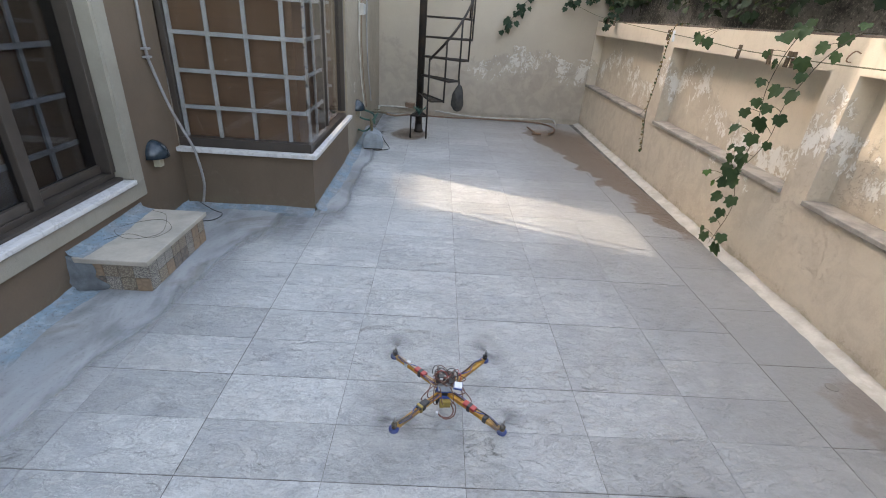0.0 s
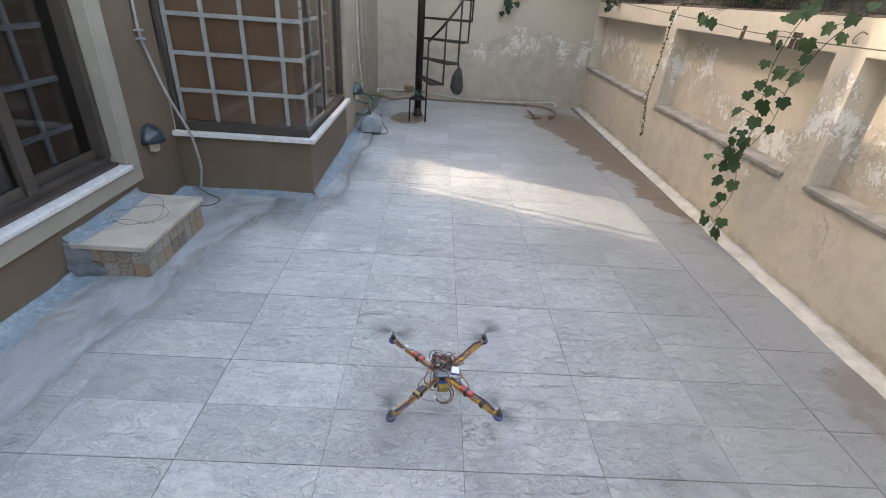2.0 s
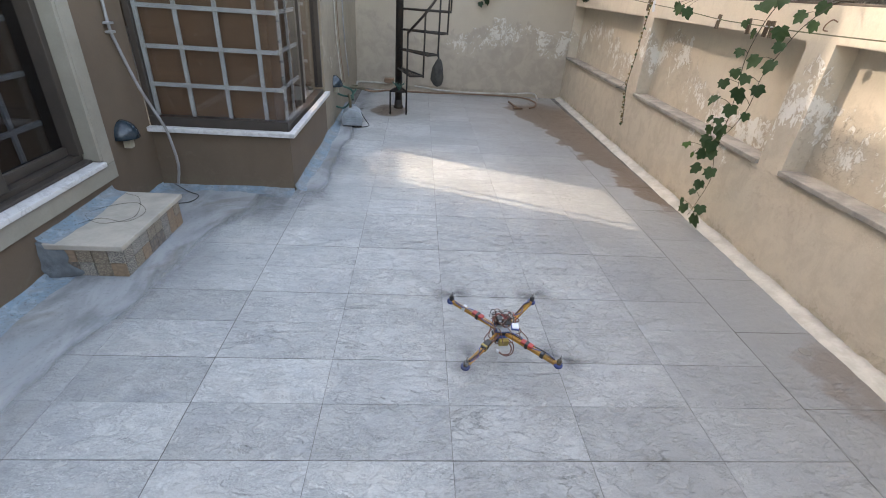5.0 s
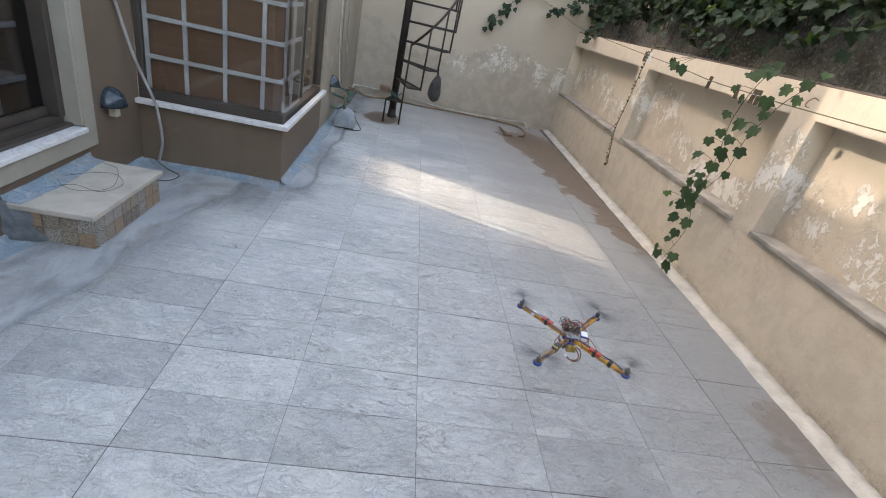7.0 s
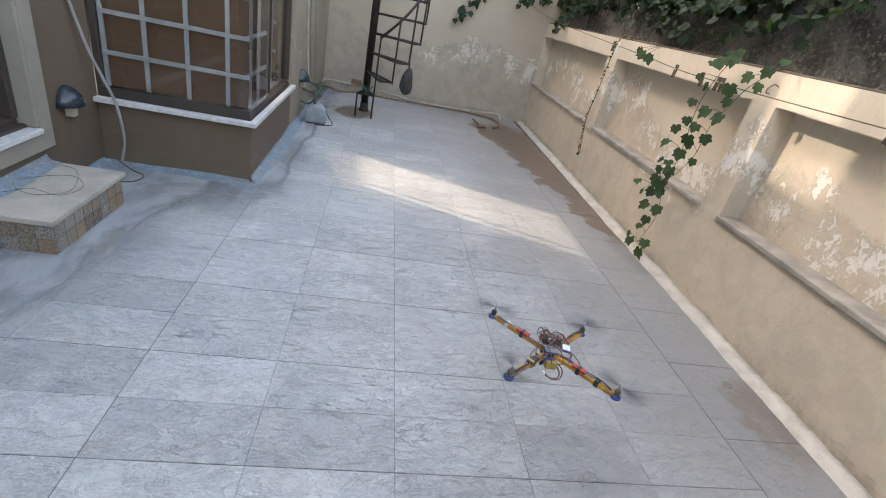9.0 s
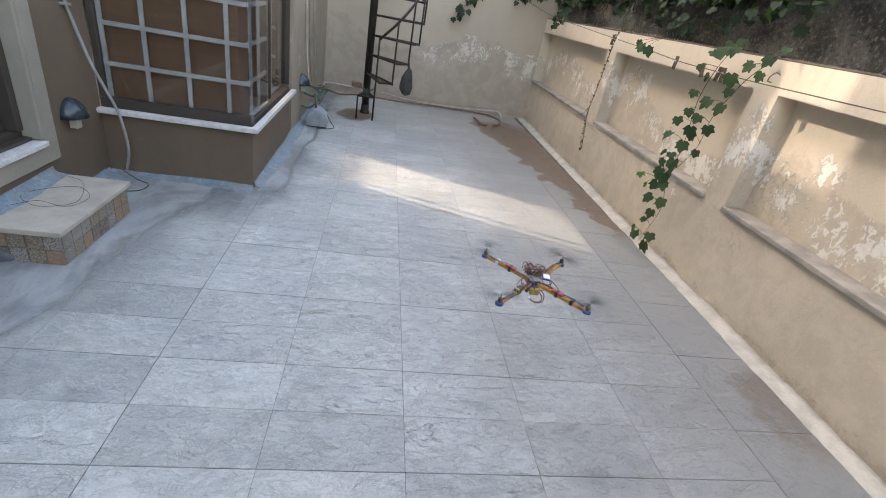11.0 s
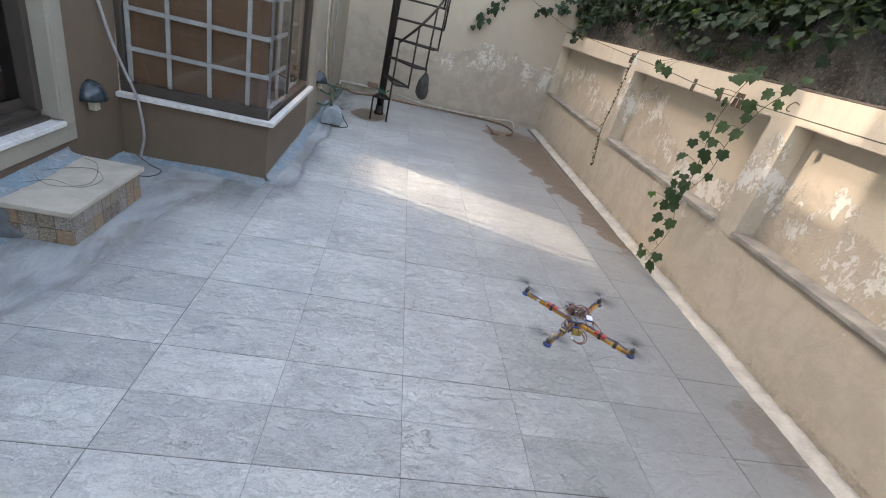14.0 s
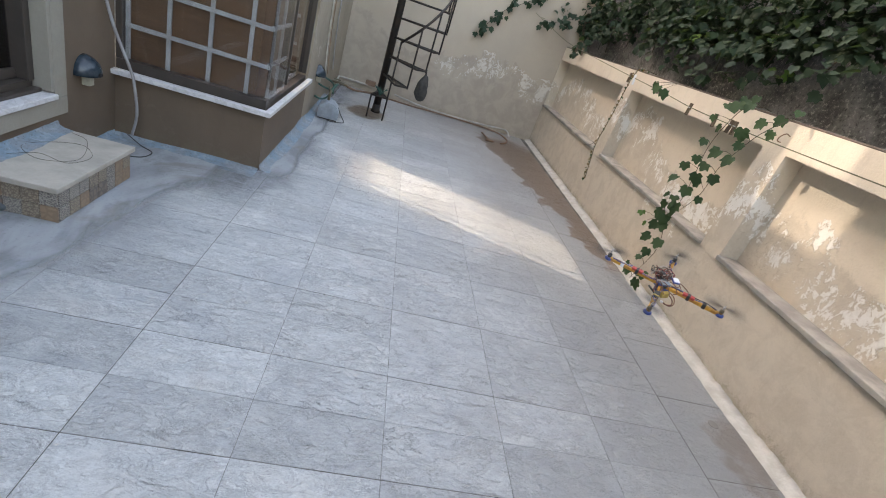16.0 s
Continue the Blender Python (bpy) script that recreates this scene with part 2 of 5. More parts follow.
    col = mix(nt, math_node(nt, "MULTIPLY", sm, 0.88), col, film)
    nt.links.new(col, bsdf.inputs["Base Color"])
    r = math_node(nt, "ADD", math_node(nt, "MULTIPLY", flake, 0.25), 0.40)
    nt.links.new(math_node(nt, "SUBTRACT", r, math_node(nt, "MULTIPLY", wet, 0.02)), bsdf.inputs["Roughness"])
    h = math_node(nt, "ADD", math_node(nt, "MULTIPLY", flake, 0.7), math_node(nt, "MULTIPLY", crack, -0.5))
    h = math_node(nt, "ADD", h, math_node(nt, "MULTIPLY", math_node(nt, "SUBTRACT", math_node(nt, "ADD", scales, mott), math_node(nt, "MULTIPLY", vein, 0.15)), 0.45))
    h = math_node(nt, "ADD", h, math_node(nt, "MULTIPLY", math_node(nt, "MULTIPLY", layers, broken), 0.35))
    bumped(nt, bsdf, math_node(nt, "ADD", h, math_node(nt, "MULTIPLY", grain, 0.25)), 0.85, 0.006)
    return m


def plaster(name, c, dirty, flaked, damp, peel=0.5, low=0.4, high=1.35, rough=0.85, bands=1.0, relief=1.0):
    """Painted plaster with stains, and salt-blown flaking between the heights low and high."""
    m, nt, bsdf = fresh(name)
    pos, (px_, py_, pz_) = position(nt)
    big, mid = noise_tex(nt, pos, 1.3, 5, 0.6), noise_tex(nt, pos, 5.0, 6, 0.65, 0.6)
    fine = noise_tex(nt, pos, 70.0, 3)
    runs = noise_tex(nt, stretched(nt, pos, 7, 7, 0.8), 1.5, 5)
    col = mix(nt, ramp(nt, big, 0.35, 0.7), c, dirty)
    col = mix(nt, math_node(nt, "MULTIPLY", ramp(nt, runs, 0.55, 0.75), 0.35), col, dirty)
    wob = math_node(nt, "MULTIPLY", math_node(nt, "SUBTRACT", noise_tex(nt, pos, 1.7, 4), 0.5), 1.3)
    zz = math_node(nt, "ADD", pz_, wob)
    band = math_node(nt, "MULTIPLY", ramp(nt, zz, low - 0.2, low + 0.15), math_node(nt, "SUBTRACT", 1.0, ramp(nt, zz, high - 0.1, high + 0.2)))
    col = mix(nt, math_node(nt, "MULTIPLY", math_node(nt, "SUBTRACT", 1.0, ramp(nt, zz, high - 0.25, high + 0.05)), damp), col, dirty)
    chips = noise_tex(nt, stretched(nt, pos, 1, 1, 0.6), 27.0, 9, 0.76, 0.7)
    where = math_node(nt, "MULTIPLY", ramp(nt, mid, 0.98 - peel, 1.10 - peel), math_node(nt, "MULTIPLY", ramp(nt, band, 0.3, 0.6), bands))
    level = math_node(nt, "ADD", chips, math_node(nt, "MULTIPLY", where, 0.22))
    mask = math_node(nt, "MULTIPLY", ramp(nt, level, 0.65, 0.675), ramp(nt, where, 0.05, 0.3))
    mask = math_node(nt, "MULTIPLY", mask, math_node(nt, "ADD", math_node(nt, "MULTIPLY", ramp(nt, math_node(nt, "ADD", pz_, math_node(nt, "MULTIPLY", wob, 0.3)), 0.60, 0.80), 0.75), 0.12))
    spots = math_node(nt, "MULTIPLY", ramp(nt, chips, 0.60, 0.64), 0.25)
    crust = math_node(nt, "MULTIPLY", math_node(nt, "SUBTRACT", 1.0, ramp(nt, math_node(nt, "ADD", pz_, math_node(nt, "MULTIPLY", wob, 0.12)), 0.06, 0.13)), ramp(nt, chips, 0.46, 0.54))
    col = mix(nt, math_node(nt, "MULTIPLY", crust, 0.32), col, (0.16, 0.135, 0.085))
    col = mix(nt, spots, col, tuple(v * 0.8 for v in dirty))
    # pale tide line of salts, broken, at the top of the damp zone
    tide = math_node(nt, "SUBTRACT", 1.0, ramp(nt, math_node(nt, "ABSOLUTE", math_node(nt, "SUBTRACT", math_node(nt, "ADD", zz, math_node(nt, "MULTIPLY", mid, 0.35)), high + 0.05)), 0.0, 0.035))
    tide = math_node(nt, "MULTIPLY", tide, math_node(nt, "MULTIPLY", ramp(nt, chips, 0.44, 0.56), 0.75 * bands))
    col = mix(nt, tide, col, flaked)
    mottle = noise_tex(nt, pos, 14.0, 7, 0.72, 0.4)
    col = mix(nt, math_node(nt, "MULTIPLY", ramp(nt, mottle, 0.50, 0.64), 0.20 * relief), col, tuple(v * 0.82 for v in dirty))
    col = mix(nt, math_node(nt, "MULTIPLY", ramp(nt, mottle, 0.50, 0.36), 0.30 * relief), col, tuple(min(0.85, v * 1.12) for v in c))
    col = mix(nt, mask, col, flaked)
    col = mix(nt, math_node(nt, "MULTIPLY", fine, 0.26), col, tuple(v * 0.7 for v in dirty))
    nt.links.new(col, bsdf.inputs["Base Color"])
    bsdf.inputs["Roughness"].default_value = rough
    coarse = noise_tex(nt, pos, 24.0, 7, 0.7)
    h = math_node(nt, "ADD", math_node(nt, "MULTIPLY", mid, 0.35), math_node(nt, "ADD", math_node(nt, "MULTIPLY", fine, 0.12), math_node(nt, "MULTIPLY", coarse, 0.45 * relief)))
    bumped(nt, bsdf, math_node(nt, "SUBTRACT", h, math_node(nt, "MULTIPLY", mask, 0.5)), 0.8 * (0.4 + 0.6 * relief), 0.010)
    return m


def salted_plaster(name, clean_a, clean_b, damp_a, damp_b, line, crest, salt=0.92):
    """Paint that is clean above a wandering damp line, with white salts and flakes along it, blisters below."""
    m, nt, bsdf = fresh(name)
    pos, (px_, py_, pz_) = position(nt)
    big, mid = noise_tex(nt, pos, 1.2, 5, 0.6), noise_tex(nt, pos, 5.0, 6, 0.65, 0.6)
    fine, coarse = noise_tex(nt, pos, 75.0, 3), noise_tex(nt, pos, 22.0, 7, 0.72, 0.3)
    along = stretched(nt, pos, 1.0, 1.0, 0.30)
    sway = math_node(nt, "MULTIPLY", math_node(nt, "SUBTRACT", noise_tex(nt, along, 0.95, 3, 0.5), 0.5), 1.0)
    fray = math_node(nt, "MULTIPLY", math_node(nt, "SUBTRACT", mid, 0.5), 0.55)
    wave = math_node(nt, "COSINE", math_node(nt, "MULTIPLY", math_node(nt, "SUBTRACT", math_node(nt, "ADD", px_, py_), crest), 2.4))
    sway = math_node(nt, "ADD", sway, math_node(nt, "MULTIPLY", wave, 0.17))
    # height above the damp line
    over = math_node(nt, "SUBTRACT", pz_, math_node(nt, "ADD", math_node(nt, "ADD", sway, fray), line))
    clean = mix(nt, ramp(nt, big, 0.35, 0.68), clean_a, clean_b)
    damp = mix(nt, ramp(nt, mid, 0.38, 0.62), damp_a, damp_b)
    col = mix(nt, ramp(nt, over, -0.05, 0.02), damp, clean)
    runs = noise_tex(nt, stretched(nt, pos, 8, 8, 0.7), 1.6, 5)
    col = mix(nt, math_node(nt, "MULTIPLY", ramp(nt, runs, 0.56, 0.74), 0.28), col, (0.44, 0.375, 0.295))
    # blistered paint low down
    blister = math_node(nt, "MULTIPLY", ramp(nt, coarse, 0.53, 0.62), math_node(nt, "MULTIPLY", ramp(nt, big, 0.42, 0.60), math_node(nt, "SUBTRACT", 1.0, ramp(nt, over, -0.15, 0.0))))
    col = mix(nt, math_node(nt, "MULTIPLY", blister, 0.09), col, (0.38, 0.32, 0.24))
    # salts and flaked patches just under the line, thick in places
    band = math_node(nt, "MULTIPLY", ramp(nt, over, -0.55, -0.08), math_node(nt, "SUBTRACT", 1.0, ramp(nt, over, -0.005, 0.012)))
    band = math_node(nt, "MULTIPLY", band, ramp(nt, px_, 0.1, 0.9))
    spots = noise_tex(nt, stretched(nt, pos, 1, 1, 0.75), 4.2, 4, 0.55)
    chips = noise_tex(nt, stretched(nt, pos, 1, 1, 0.7), 19.0, 9, 0.74, 0.9)
    level = math_node(nt, "ADD", chips, math_node(nt, "ADD", math_node(nt, "MULTIPLY", band, 0.17), math_node(nt, "MULTIPLY", math_node(nt, "SUBTRACT", spots, 0.5), 0.75)))
    salts = math_node(nt, "MULTIPLY", ramp(nt, level, 0.672, 0.70), ramp(nt, band, 0.02, 0.22))
    veil = math_node(nt, "MULTIPLY", math_node(nt, "MULTIPLY", band, ramp(nt, spots, 0.42, 0.62)), 0.30)
    col = mix(nt, veil, col, (0.66, 0.61, 0.53))
    col = mix(nt, math_node(nt, "MULTIPLY", ramp(nt, level, 0.61, 0.65), math_node(nt, "MULTIPLY", band, 0.08)), col, (0.42, 0.36, 0.28))
    col = mix(nt, math_node(nt, "MULTIPLY", salts, salt), col, (0.82, 0.80, 0.755))
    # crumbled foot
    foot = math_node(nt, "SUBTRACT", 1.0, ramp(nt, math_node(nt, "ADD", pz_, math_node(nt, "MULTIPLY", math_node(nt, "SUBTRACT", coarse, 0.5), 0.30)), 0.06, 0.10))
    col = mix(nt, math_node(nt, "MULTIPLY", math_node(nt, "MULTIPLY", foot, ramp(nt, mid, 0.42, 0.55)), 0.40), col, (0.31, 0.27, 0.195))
    mottle = noise_tex(nt, pos, 13.0, 7, 0.72, 0.4)
    col = mix(nt, math_node(nt, "MULTIPLY", ramp(nt, mottle, 0.50, 0.64), 0.14), col, (0.40, 0.34, 0.265))
    col = mix(nt, math_node(nt, "MULTIPLY", fine, 0.22), col, (0.36, 0.305, 0.24))
    nt.links.new(col, bsdf.inputs["Base Color"])
    bsdf.inputs["Roughness"].default_value = 0.88
    h = math_node(nt, "ADD", math_node(nt, "MULTIPLY", mid, 0.22), math_node(nt, "ADD", math_node(nt, "MULTIPLY", fine, 0.10), math_node(nt, "MULTIPLY", coarse, 0.26)))
    h = math_node(nt, "ADD", h, math_node(nt, "SUBTRACT", math_node(nt, "MULTIPLY", blister, 0.22), math_node(nt, "MULTIPLY", salts, 0.15)))
    bumped(nt, bsdf, math_node(nt, "SUBTRACT", h, math_node(nt, "MULTIPLY", foot, 0.3)), 0.85, 0.011)
    return m


def glass_material(name="window_glass", tint=(0.93, 0.93, 0.93), rough=0.02, power=3.0, most=0.55):
    m, nt, bsdf = fresh(name)
    out = nt.nodes["Material Output"]
    clear = node(nt, "ShaderNodeBsdfTransparent", Color=(*tint, 1))
    gloss = node(nt, "ShaderNodeBsdfGlossy", Roughness=rough)
    lw = node(nt, "ShaderNodeLayerWeight", Blend=0.5)
    fac = math_node(nt, "ADD", math_node(nt, "MULTIPLY", math_node(nt, "POWER", lw.outputs["Facing"], power), most), 0.04)
    mixer = nt.nodes.new("ShaderNodeMixShader")
    nt.links.new(fac, mixer.inputs[0])
    nt.links.new(clear.outputs[0], mixer.inputs[1])
    nt.links.new(gloss.outputs[0], mixer.inputs[2])
    nt.links.new(mixer.outputs[0], out.inputs["Surface"])
    return m


def blur_material():
    """Thin smoke-grey plastic, nearly clear."""
    m, nt, bsdf = fresh("spinning_blade")
    out = nt.nodes["Material Output"]
    clear = nt.nodes.new("ShaderNodeBsdfTransparent")
    mixer = nt.nodes.new("ShaderNodeMixShader")
    bsdf.inputs["Base Color"].default_value = (0.03, 0.03, 0.035, 1)
    bsdf.inputs["Roughness"].default_value = 0.5
    # the two blades sweep a soft double fan, densest near the hub
    xyz = nt.nodes.new("ShaderNodeSeparateXYZ")
    nt.links.new(object_coords(nt), xyz.inputs[0])
    xx = math_node(nt, "MULTIPLY", xyz.outputs[0], xyz.outputs[0])
    rr = math_node(nt, "ADD", xx, math_node(nt, "MULTIPLY", xyz.outputs[1], xyz.outputs[1]))
    lobe = math_node(nt, "POWER", math_node(nt, "DIVIDE", xx, math_node(nt, "ADD", rr, 0.00001)), 2.0)
    rad = math_node(nt, "SQRT", rr)
    away = math_node(nt, "SUBTRACT", 1.0, ramp(nt, rad, 0.025, 0.145))
    fan = math_node(nt, "MULTIPLY", away, math_node(nt, "ADD", math_node(nt, "MULTIPLY", lobe, 0.58), 0.15))
    nt.links.new(fan, mixer.inputs[0])
    nt.links.new(clear.outputs[0], mixer.inputs[1])
    nt.links.new(bsdf.outputs[0], mixer.inputs[2])
    nt.links.new(mixer.outputs[0], out.inputs["Surface"])
    return m


def leaf_material(name, c1, c2):
    m, nt, bsdf = fresh(name)
    info = nt.nodes.new("ShaderNodeObjectInfo")
    geo = nt.nodes.new("ShaderNodeNewGeometry")
    co = object_coords(nt)
    k = math_node(nt, "FRACT", math_node(nt, "ADD", info.outputs["Random"], geo.outputs["Random Per Island"]))
    col = mix(nt, k, c1, c2)
    col = mix(nt, math_node(nt, "MULTIPLY", noise_tex(nt, co, 40, 3), 0.4), col, tuple(v * 0.6 for v in c1))
    nt.links.new(col, bsdf.inputs["Base Color"])
    bsdf.inputs["Roughness"].default_value = 0.7
    bsdf.inputs["Specular IOR Level"].default_value = 0.25
    out = nt.nodes["Material Output"]
    tr = nt.nodes.new("ShaderNodeBsdfTranslucent")
    nt.links.new(mix(nt, 0.4, col, (0.12, 0.2, 0.02)), tr.inputs[0])
    mixer = nt.nodes.new("ShaderNodeMixShader")
    mixer.inputs[0].default_value = 0.2
    nt.links.new(bsdf.outputs[0], mixer.inputs[1])
    nt.links.new(tr.outputs[0], mixer.inputs[2])
    nt.links.new(mixer.outputs[0], out.inputs["Surface"])
    return m


def marble_material():
    m, nt, bsdf = fresh("veined_marble")
    co = object_coords(nt)
    v = math_node(nt, "ABSOLUTE", math_node(nt, "SUBTRACT", noise_tex(nt, co, 4.0, 6, 0.6, 2.5), 0.5))
    col = mix(nt, math_node(nt, "SUBTRACT", 1.0, ramp(nt, v, 0.0, 0.05)), (0.58, 0.56, 0.55), (0.47, 0.45, 0.44))
    col = mix(nt, math_node(nt, "MULTIPLY", ramp(nt, noise_tex(nt, co, 14, 5), 0.5, 0.7), 0.4), col, (0.48, 0.45, 0.41))
    nt.links.new(col, bsdf.inputs["Base Color"])
    bsdf.inputs["Roughness"].default_value = 0.4
    bumped(nt, bsdf, noise_tex(nt, co, 30, 4), 0.1, 0.004)
    return m


def board_material():
    m, nt, bsdf = fresh("wood_board")
    co = object_coords(nt)
    g = noise_tex(nt, stretched(nt, co, 1.2, 1, 14), 3.0, 6, 0.6, 0.6)
    b = noise_tex(nt, co, 2.0, 4)
    col = mix(nt, ramp(nt, g, 0.3, 0.7), (0.128, 0.068, 0.039), (0.166, 0.092, 0.053))
    col = mix(nt, math_node(nt, "MULTIPLY", ramp(nt, b, 0.4, 0.7), 0.4), col, (0.145, 0.075, 0.04))
    nt.links.new(col, bsdf.inputs["Base Color"])
    bsdf.inputs["Roughness"].default_value = 0.5
    return m


TILE = tile_material()
GROUT = simple("grout", (0.20, 0.19, 0.18), (0.08, 0.07, 0.06), 0.95)
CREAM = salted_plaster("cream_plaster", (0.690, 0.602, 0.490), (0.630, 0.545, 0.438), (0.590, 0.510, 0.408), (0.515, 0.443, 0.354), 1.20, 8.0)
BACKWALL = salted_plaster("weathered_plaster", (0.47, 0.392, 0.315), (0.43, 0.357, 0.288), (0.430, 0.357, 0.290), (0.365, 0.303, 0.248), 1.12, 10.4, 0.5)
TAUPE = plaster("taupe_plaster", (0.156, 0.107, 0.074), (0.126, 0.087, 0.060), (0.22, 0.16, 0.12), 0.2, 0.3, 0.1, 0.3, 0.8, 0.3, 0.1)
# tan paint, made paler to carry some of the flank's sunlit strip
FLANK = plaster("lightened_tan_plaster", (0.33, 0.27, 0.205), (0.25, 0.2, 0.15), (0.42, 0.37, 0.3), 0.3, 0.4, 0.3, 1.0)
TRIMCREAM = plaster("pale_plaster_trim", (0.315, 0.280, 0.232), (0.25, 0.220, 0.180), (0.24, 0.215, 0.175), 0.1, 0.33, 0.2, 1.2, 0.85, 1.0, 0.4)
DRAIN = simple("drain_cap", (0.26, 0.245, 0.225), (0.19, 0.175, 0.16), 0.7)
CEMENT = simple("cream_cement", (0.52, 0.485, 0.425), (0.40, 0.37, 0.32), 0.9, 0, 9, 70, 0.7)
SILL = simple("grey_sill_stone", (0.37, 0.335, 0.29), (0.22, 0.20, 0.18), 0.7, 0, 6, 70, 0.5)
def smeared_cement():
    m, nt, bsdf = fresh("blue_waterproof_cement")
    pos, _ = position(nt)
    a, c, d = noise_tex(nt, pos, 3.0, 5, 0.6, 0.8), noise_tex(nt, pos, 13.0, 6, 0.7, 0.5), noise_tex(nt, pos, 60.0, 4, 0.7)
    col = mix(nt, ramp(nt, a, 0.38, 0.62), (0.170, 0.250, 0.305), (0.235, 0.255, 0.268))
    col = mix(nt, math_node(nt, "MULTIPLY", ramp(nt, c, 0.52, 0.62), 0.45), col, (0.33, 0.39, 0.42))
    col = mix(nt, math_node(nt, "MULTIPLY", ramp(nt, c, 0.50, 0.42), 0.35), col, (0.17, 0.185, 0.195))
    col = mix(nt, math_node(nt, "MULTIPLY", ramp(nt, d, 0.56, 0.64), 0.6), col, (0.10, 0.10, 0.10))
    nt.links.new(col, bsdf.inputs["Base Color"])
    bsdf.inputs["Roughness"].default_value = 0.75
    bumped(nt, bsdf, math_node(nt, "ADD", c, math_node(nt, "MULTIPLY", d, 0.4)), 0.6, 0.008)
    return m


BLUECEM = smeared_cement()
def roughcast():
    m, nt, bsdf = fresh("dark_roughcast")
    pos, _ = position(nt)
    a, c = noise_tex(nt, pos, 1.8, 5, 0.65), noise_tex(nt, pos, 30.0, 6, 0.75)
    col = mix(nt, ramp(nt, a, 0.40, 0.60), (0.235, 0.234, 0.230), (0.080, 0.079, 0.077))
    col = mix(nt, math_node(nt, "MULTIPLY", ramp(nt, c, 0.54, 0.62), 0.75), col, (0.42, 0.41, 0.39))
    col = mix(nt, math_node(nt, "MULTIPLY", ramp(nt, c, 0.46, 0.36), 0.7), col, (0.03, 0.028, 0.026))
    nt.links.new(col, bsdf.inputs["Base Color"])
    bsdf.inputs["Roughness"].default_value = 0.95
    bumped(nt, bsdf, c, 1.0, 0.02)
    return m


ROUGHDARK = roughcast()
DAUB = simple("dark_cement", (0.165, 0.185, 0.198), (0.095, 0.105, 0.112), 0.85, 0, 7, 60, 0.7)
COPING = simple("crumbling_coping", (0.16, 0.12, 0.10), (0.10, 0.08, 0.07), 0.95, 0, 9, 60, 0.8)
MARBLE = marble_material()
BOARD = board_material()
SLAB = simple("cream_step_stone", (0.50, 0.445, 0.375), (0.36, 0.325, 0.28), 0.55, 0, 4, 45, 0.25)
BRONZE = simple("brown_aluminium", (0.062, 0.048, 0.040), (0.046, 0.036, 0.030), 0.42, 0.0, 5, 90, 0.03)
GRILLE = simple("pale_grey_paint", (0.46, 0.47, 0.475), (0.36, 0.37, 0.375), 0.45, 0, 9, 90, 0.05)
GLASS = glass_material()
TINTED = glass_material("tinted_glass", (0.60, 0.61, 0.63), 0.03, 3.0, 0.6)
# grey tint that weakens the sunlight passing the added screen
SUNDIM = glass_material("sun_dimming_glass", (0.74, 0.74, 0.76), 0.03, 3.0, 0.3)
DARKROOM = simple("dark_brown_board", (0.22, 0.135, 0.085), (0.16, 0.10, 0.065), 0.9, 0, 3)
ROOFCON = simple("roof_concrete", (0.35, 0.33, 0.31), (0.27, 0.26, 0.24), 0.9)
EARTH = simple("dry_earth", (0.20, 0.16, 0.12), (0.14, 0.12, 0.09), 0.95, 0, 0.6, 12, 0.4)
BLACKIRON = simple("black_iron", (0.022, 0.020, 0.019), (0.05, 0.034, 0.025), 0.55, 0.4, 9, 60, 0.2)
GREYPLASTIC = simple("grey_conduit", (0.33, 0.32, 0.32), (0.25, 0.24, 0.24), 0.5)
DARKWIRE = simple("dark_wire", (0.04, 0.038, 0.036), (0.03, 0.028, 0.027), 0.5)
PUMPGREY = simple("pump_grey", (0.33, 0.37, 0.40), (0.25, 0.28, 0.30), 0.6, 0, 9, 50, 0.25)
GREENHOSE = simple("green_hose", (0.025, 0.10, 0.075), (0.02, 0.07, 0.055), 0.45)
BRASS = simple("dull_brass", (0.20, 0.16, 0.10), (0.13, 0.11, 0.08), 0.55, 0.6)
PIPEWHITE = simple("white_pipe", (0.56, 0.52, 0.47), (0.42, 0.38, 0.33), 0.6)
PIPERUST = simple("rusty_pipe", (0.25, 0.15, 0.10), (0.19, 0.11, 0.07), 0.7)
DOME = simple("smoked_blue_glass", (0.010, 0.022, 0.034), (0.030, 0.045, 0.056), 0.22, 0, 22, 50, 0.2)
LAMPBASE = simple("cream_lamp_base", (0.52, 0.47, 0.36), (0.4, 0.36, 0.28), 0.6)
CLOTH = simple("dark_grey_cloth", (0.06, 0.055, 0.05), (0.035, 0.033, 0.03), 0.95, 0, 12, 80, 0.6)
LEAF = leaf_material("vine_leaf", (0.019, 0.045, 0.020), (0.040, 0.078, 0.033))
LEAFYOUNG = leaf_material("young_vine_leaf", (0.040, 0.095, 0.020), (0.06, 0.125, 0.028))
LEAFDRY = leaf_material("dry_leaf", (0.16, 0.10, 0.045), (0.22, 0.15, 0.07))
# darker copy of the vine leaf: the creeper's shade is in its colour
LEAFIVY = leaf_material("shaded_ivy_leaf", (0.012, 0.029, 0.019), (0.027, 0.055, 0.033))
STEM = simple("vine_stem", (0.055, 0.05, 0.028), (0.04, 0.034, 0.02), 0.8)
ROPE = simple("line_rope", (0.16, 0.16, 0.09), (0.12, 0.11, 0.07), 0.8)
PEGWOOD = simple("weathered_wood_peg", (0.17, 0.125, 0.085), (0.11, 0.08, 0.055), 0.85)
STEEL = simple("steel", (0.55, 0.55, 0.55), (0.4, 0.4, 0.4), 0.3, 1.0, 20, 80, 0)
YELLOW = simple("yellow_arm", (0.72, 0.37, 0.05), (0.36, 0.155, 0.03), 0.40, 0, 34, 120, 0.1)
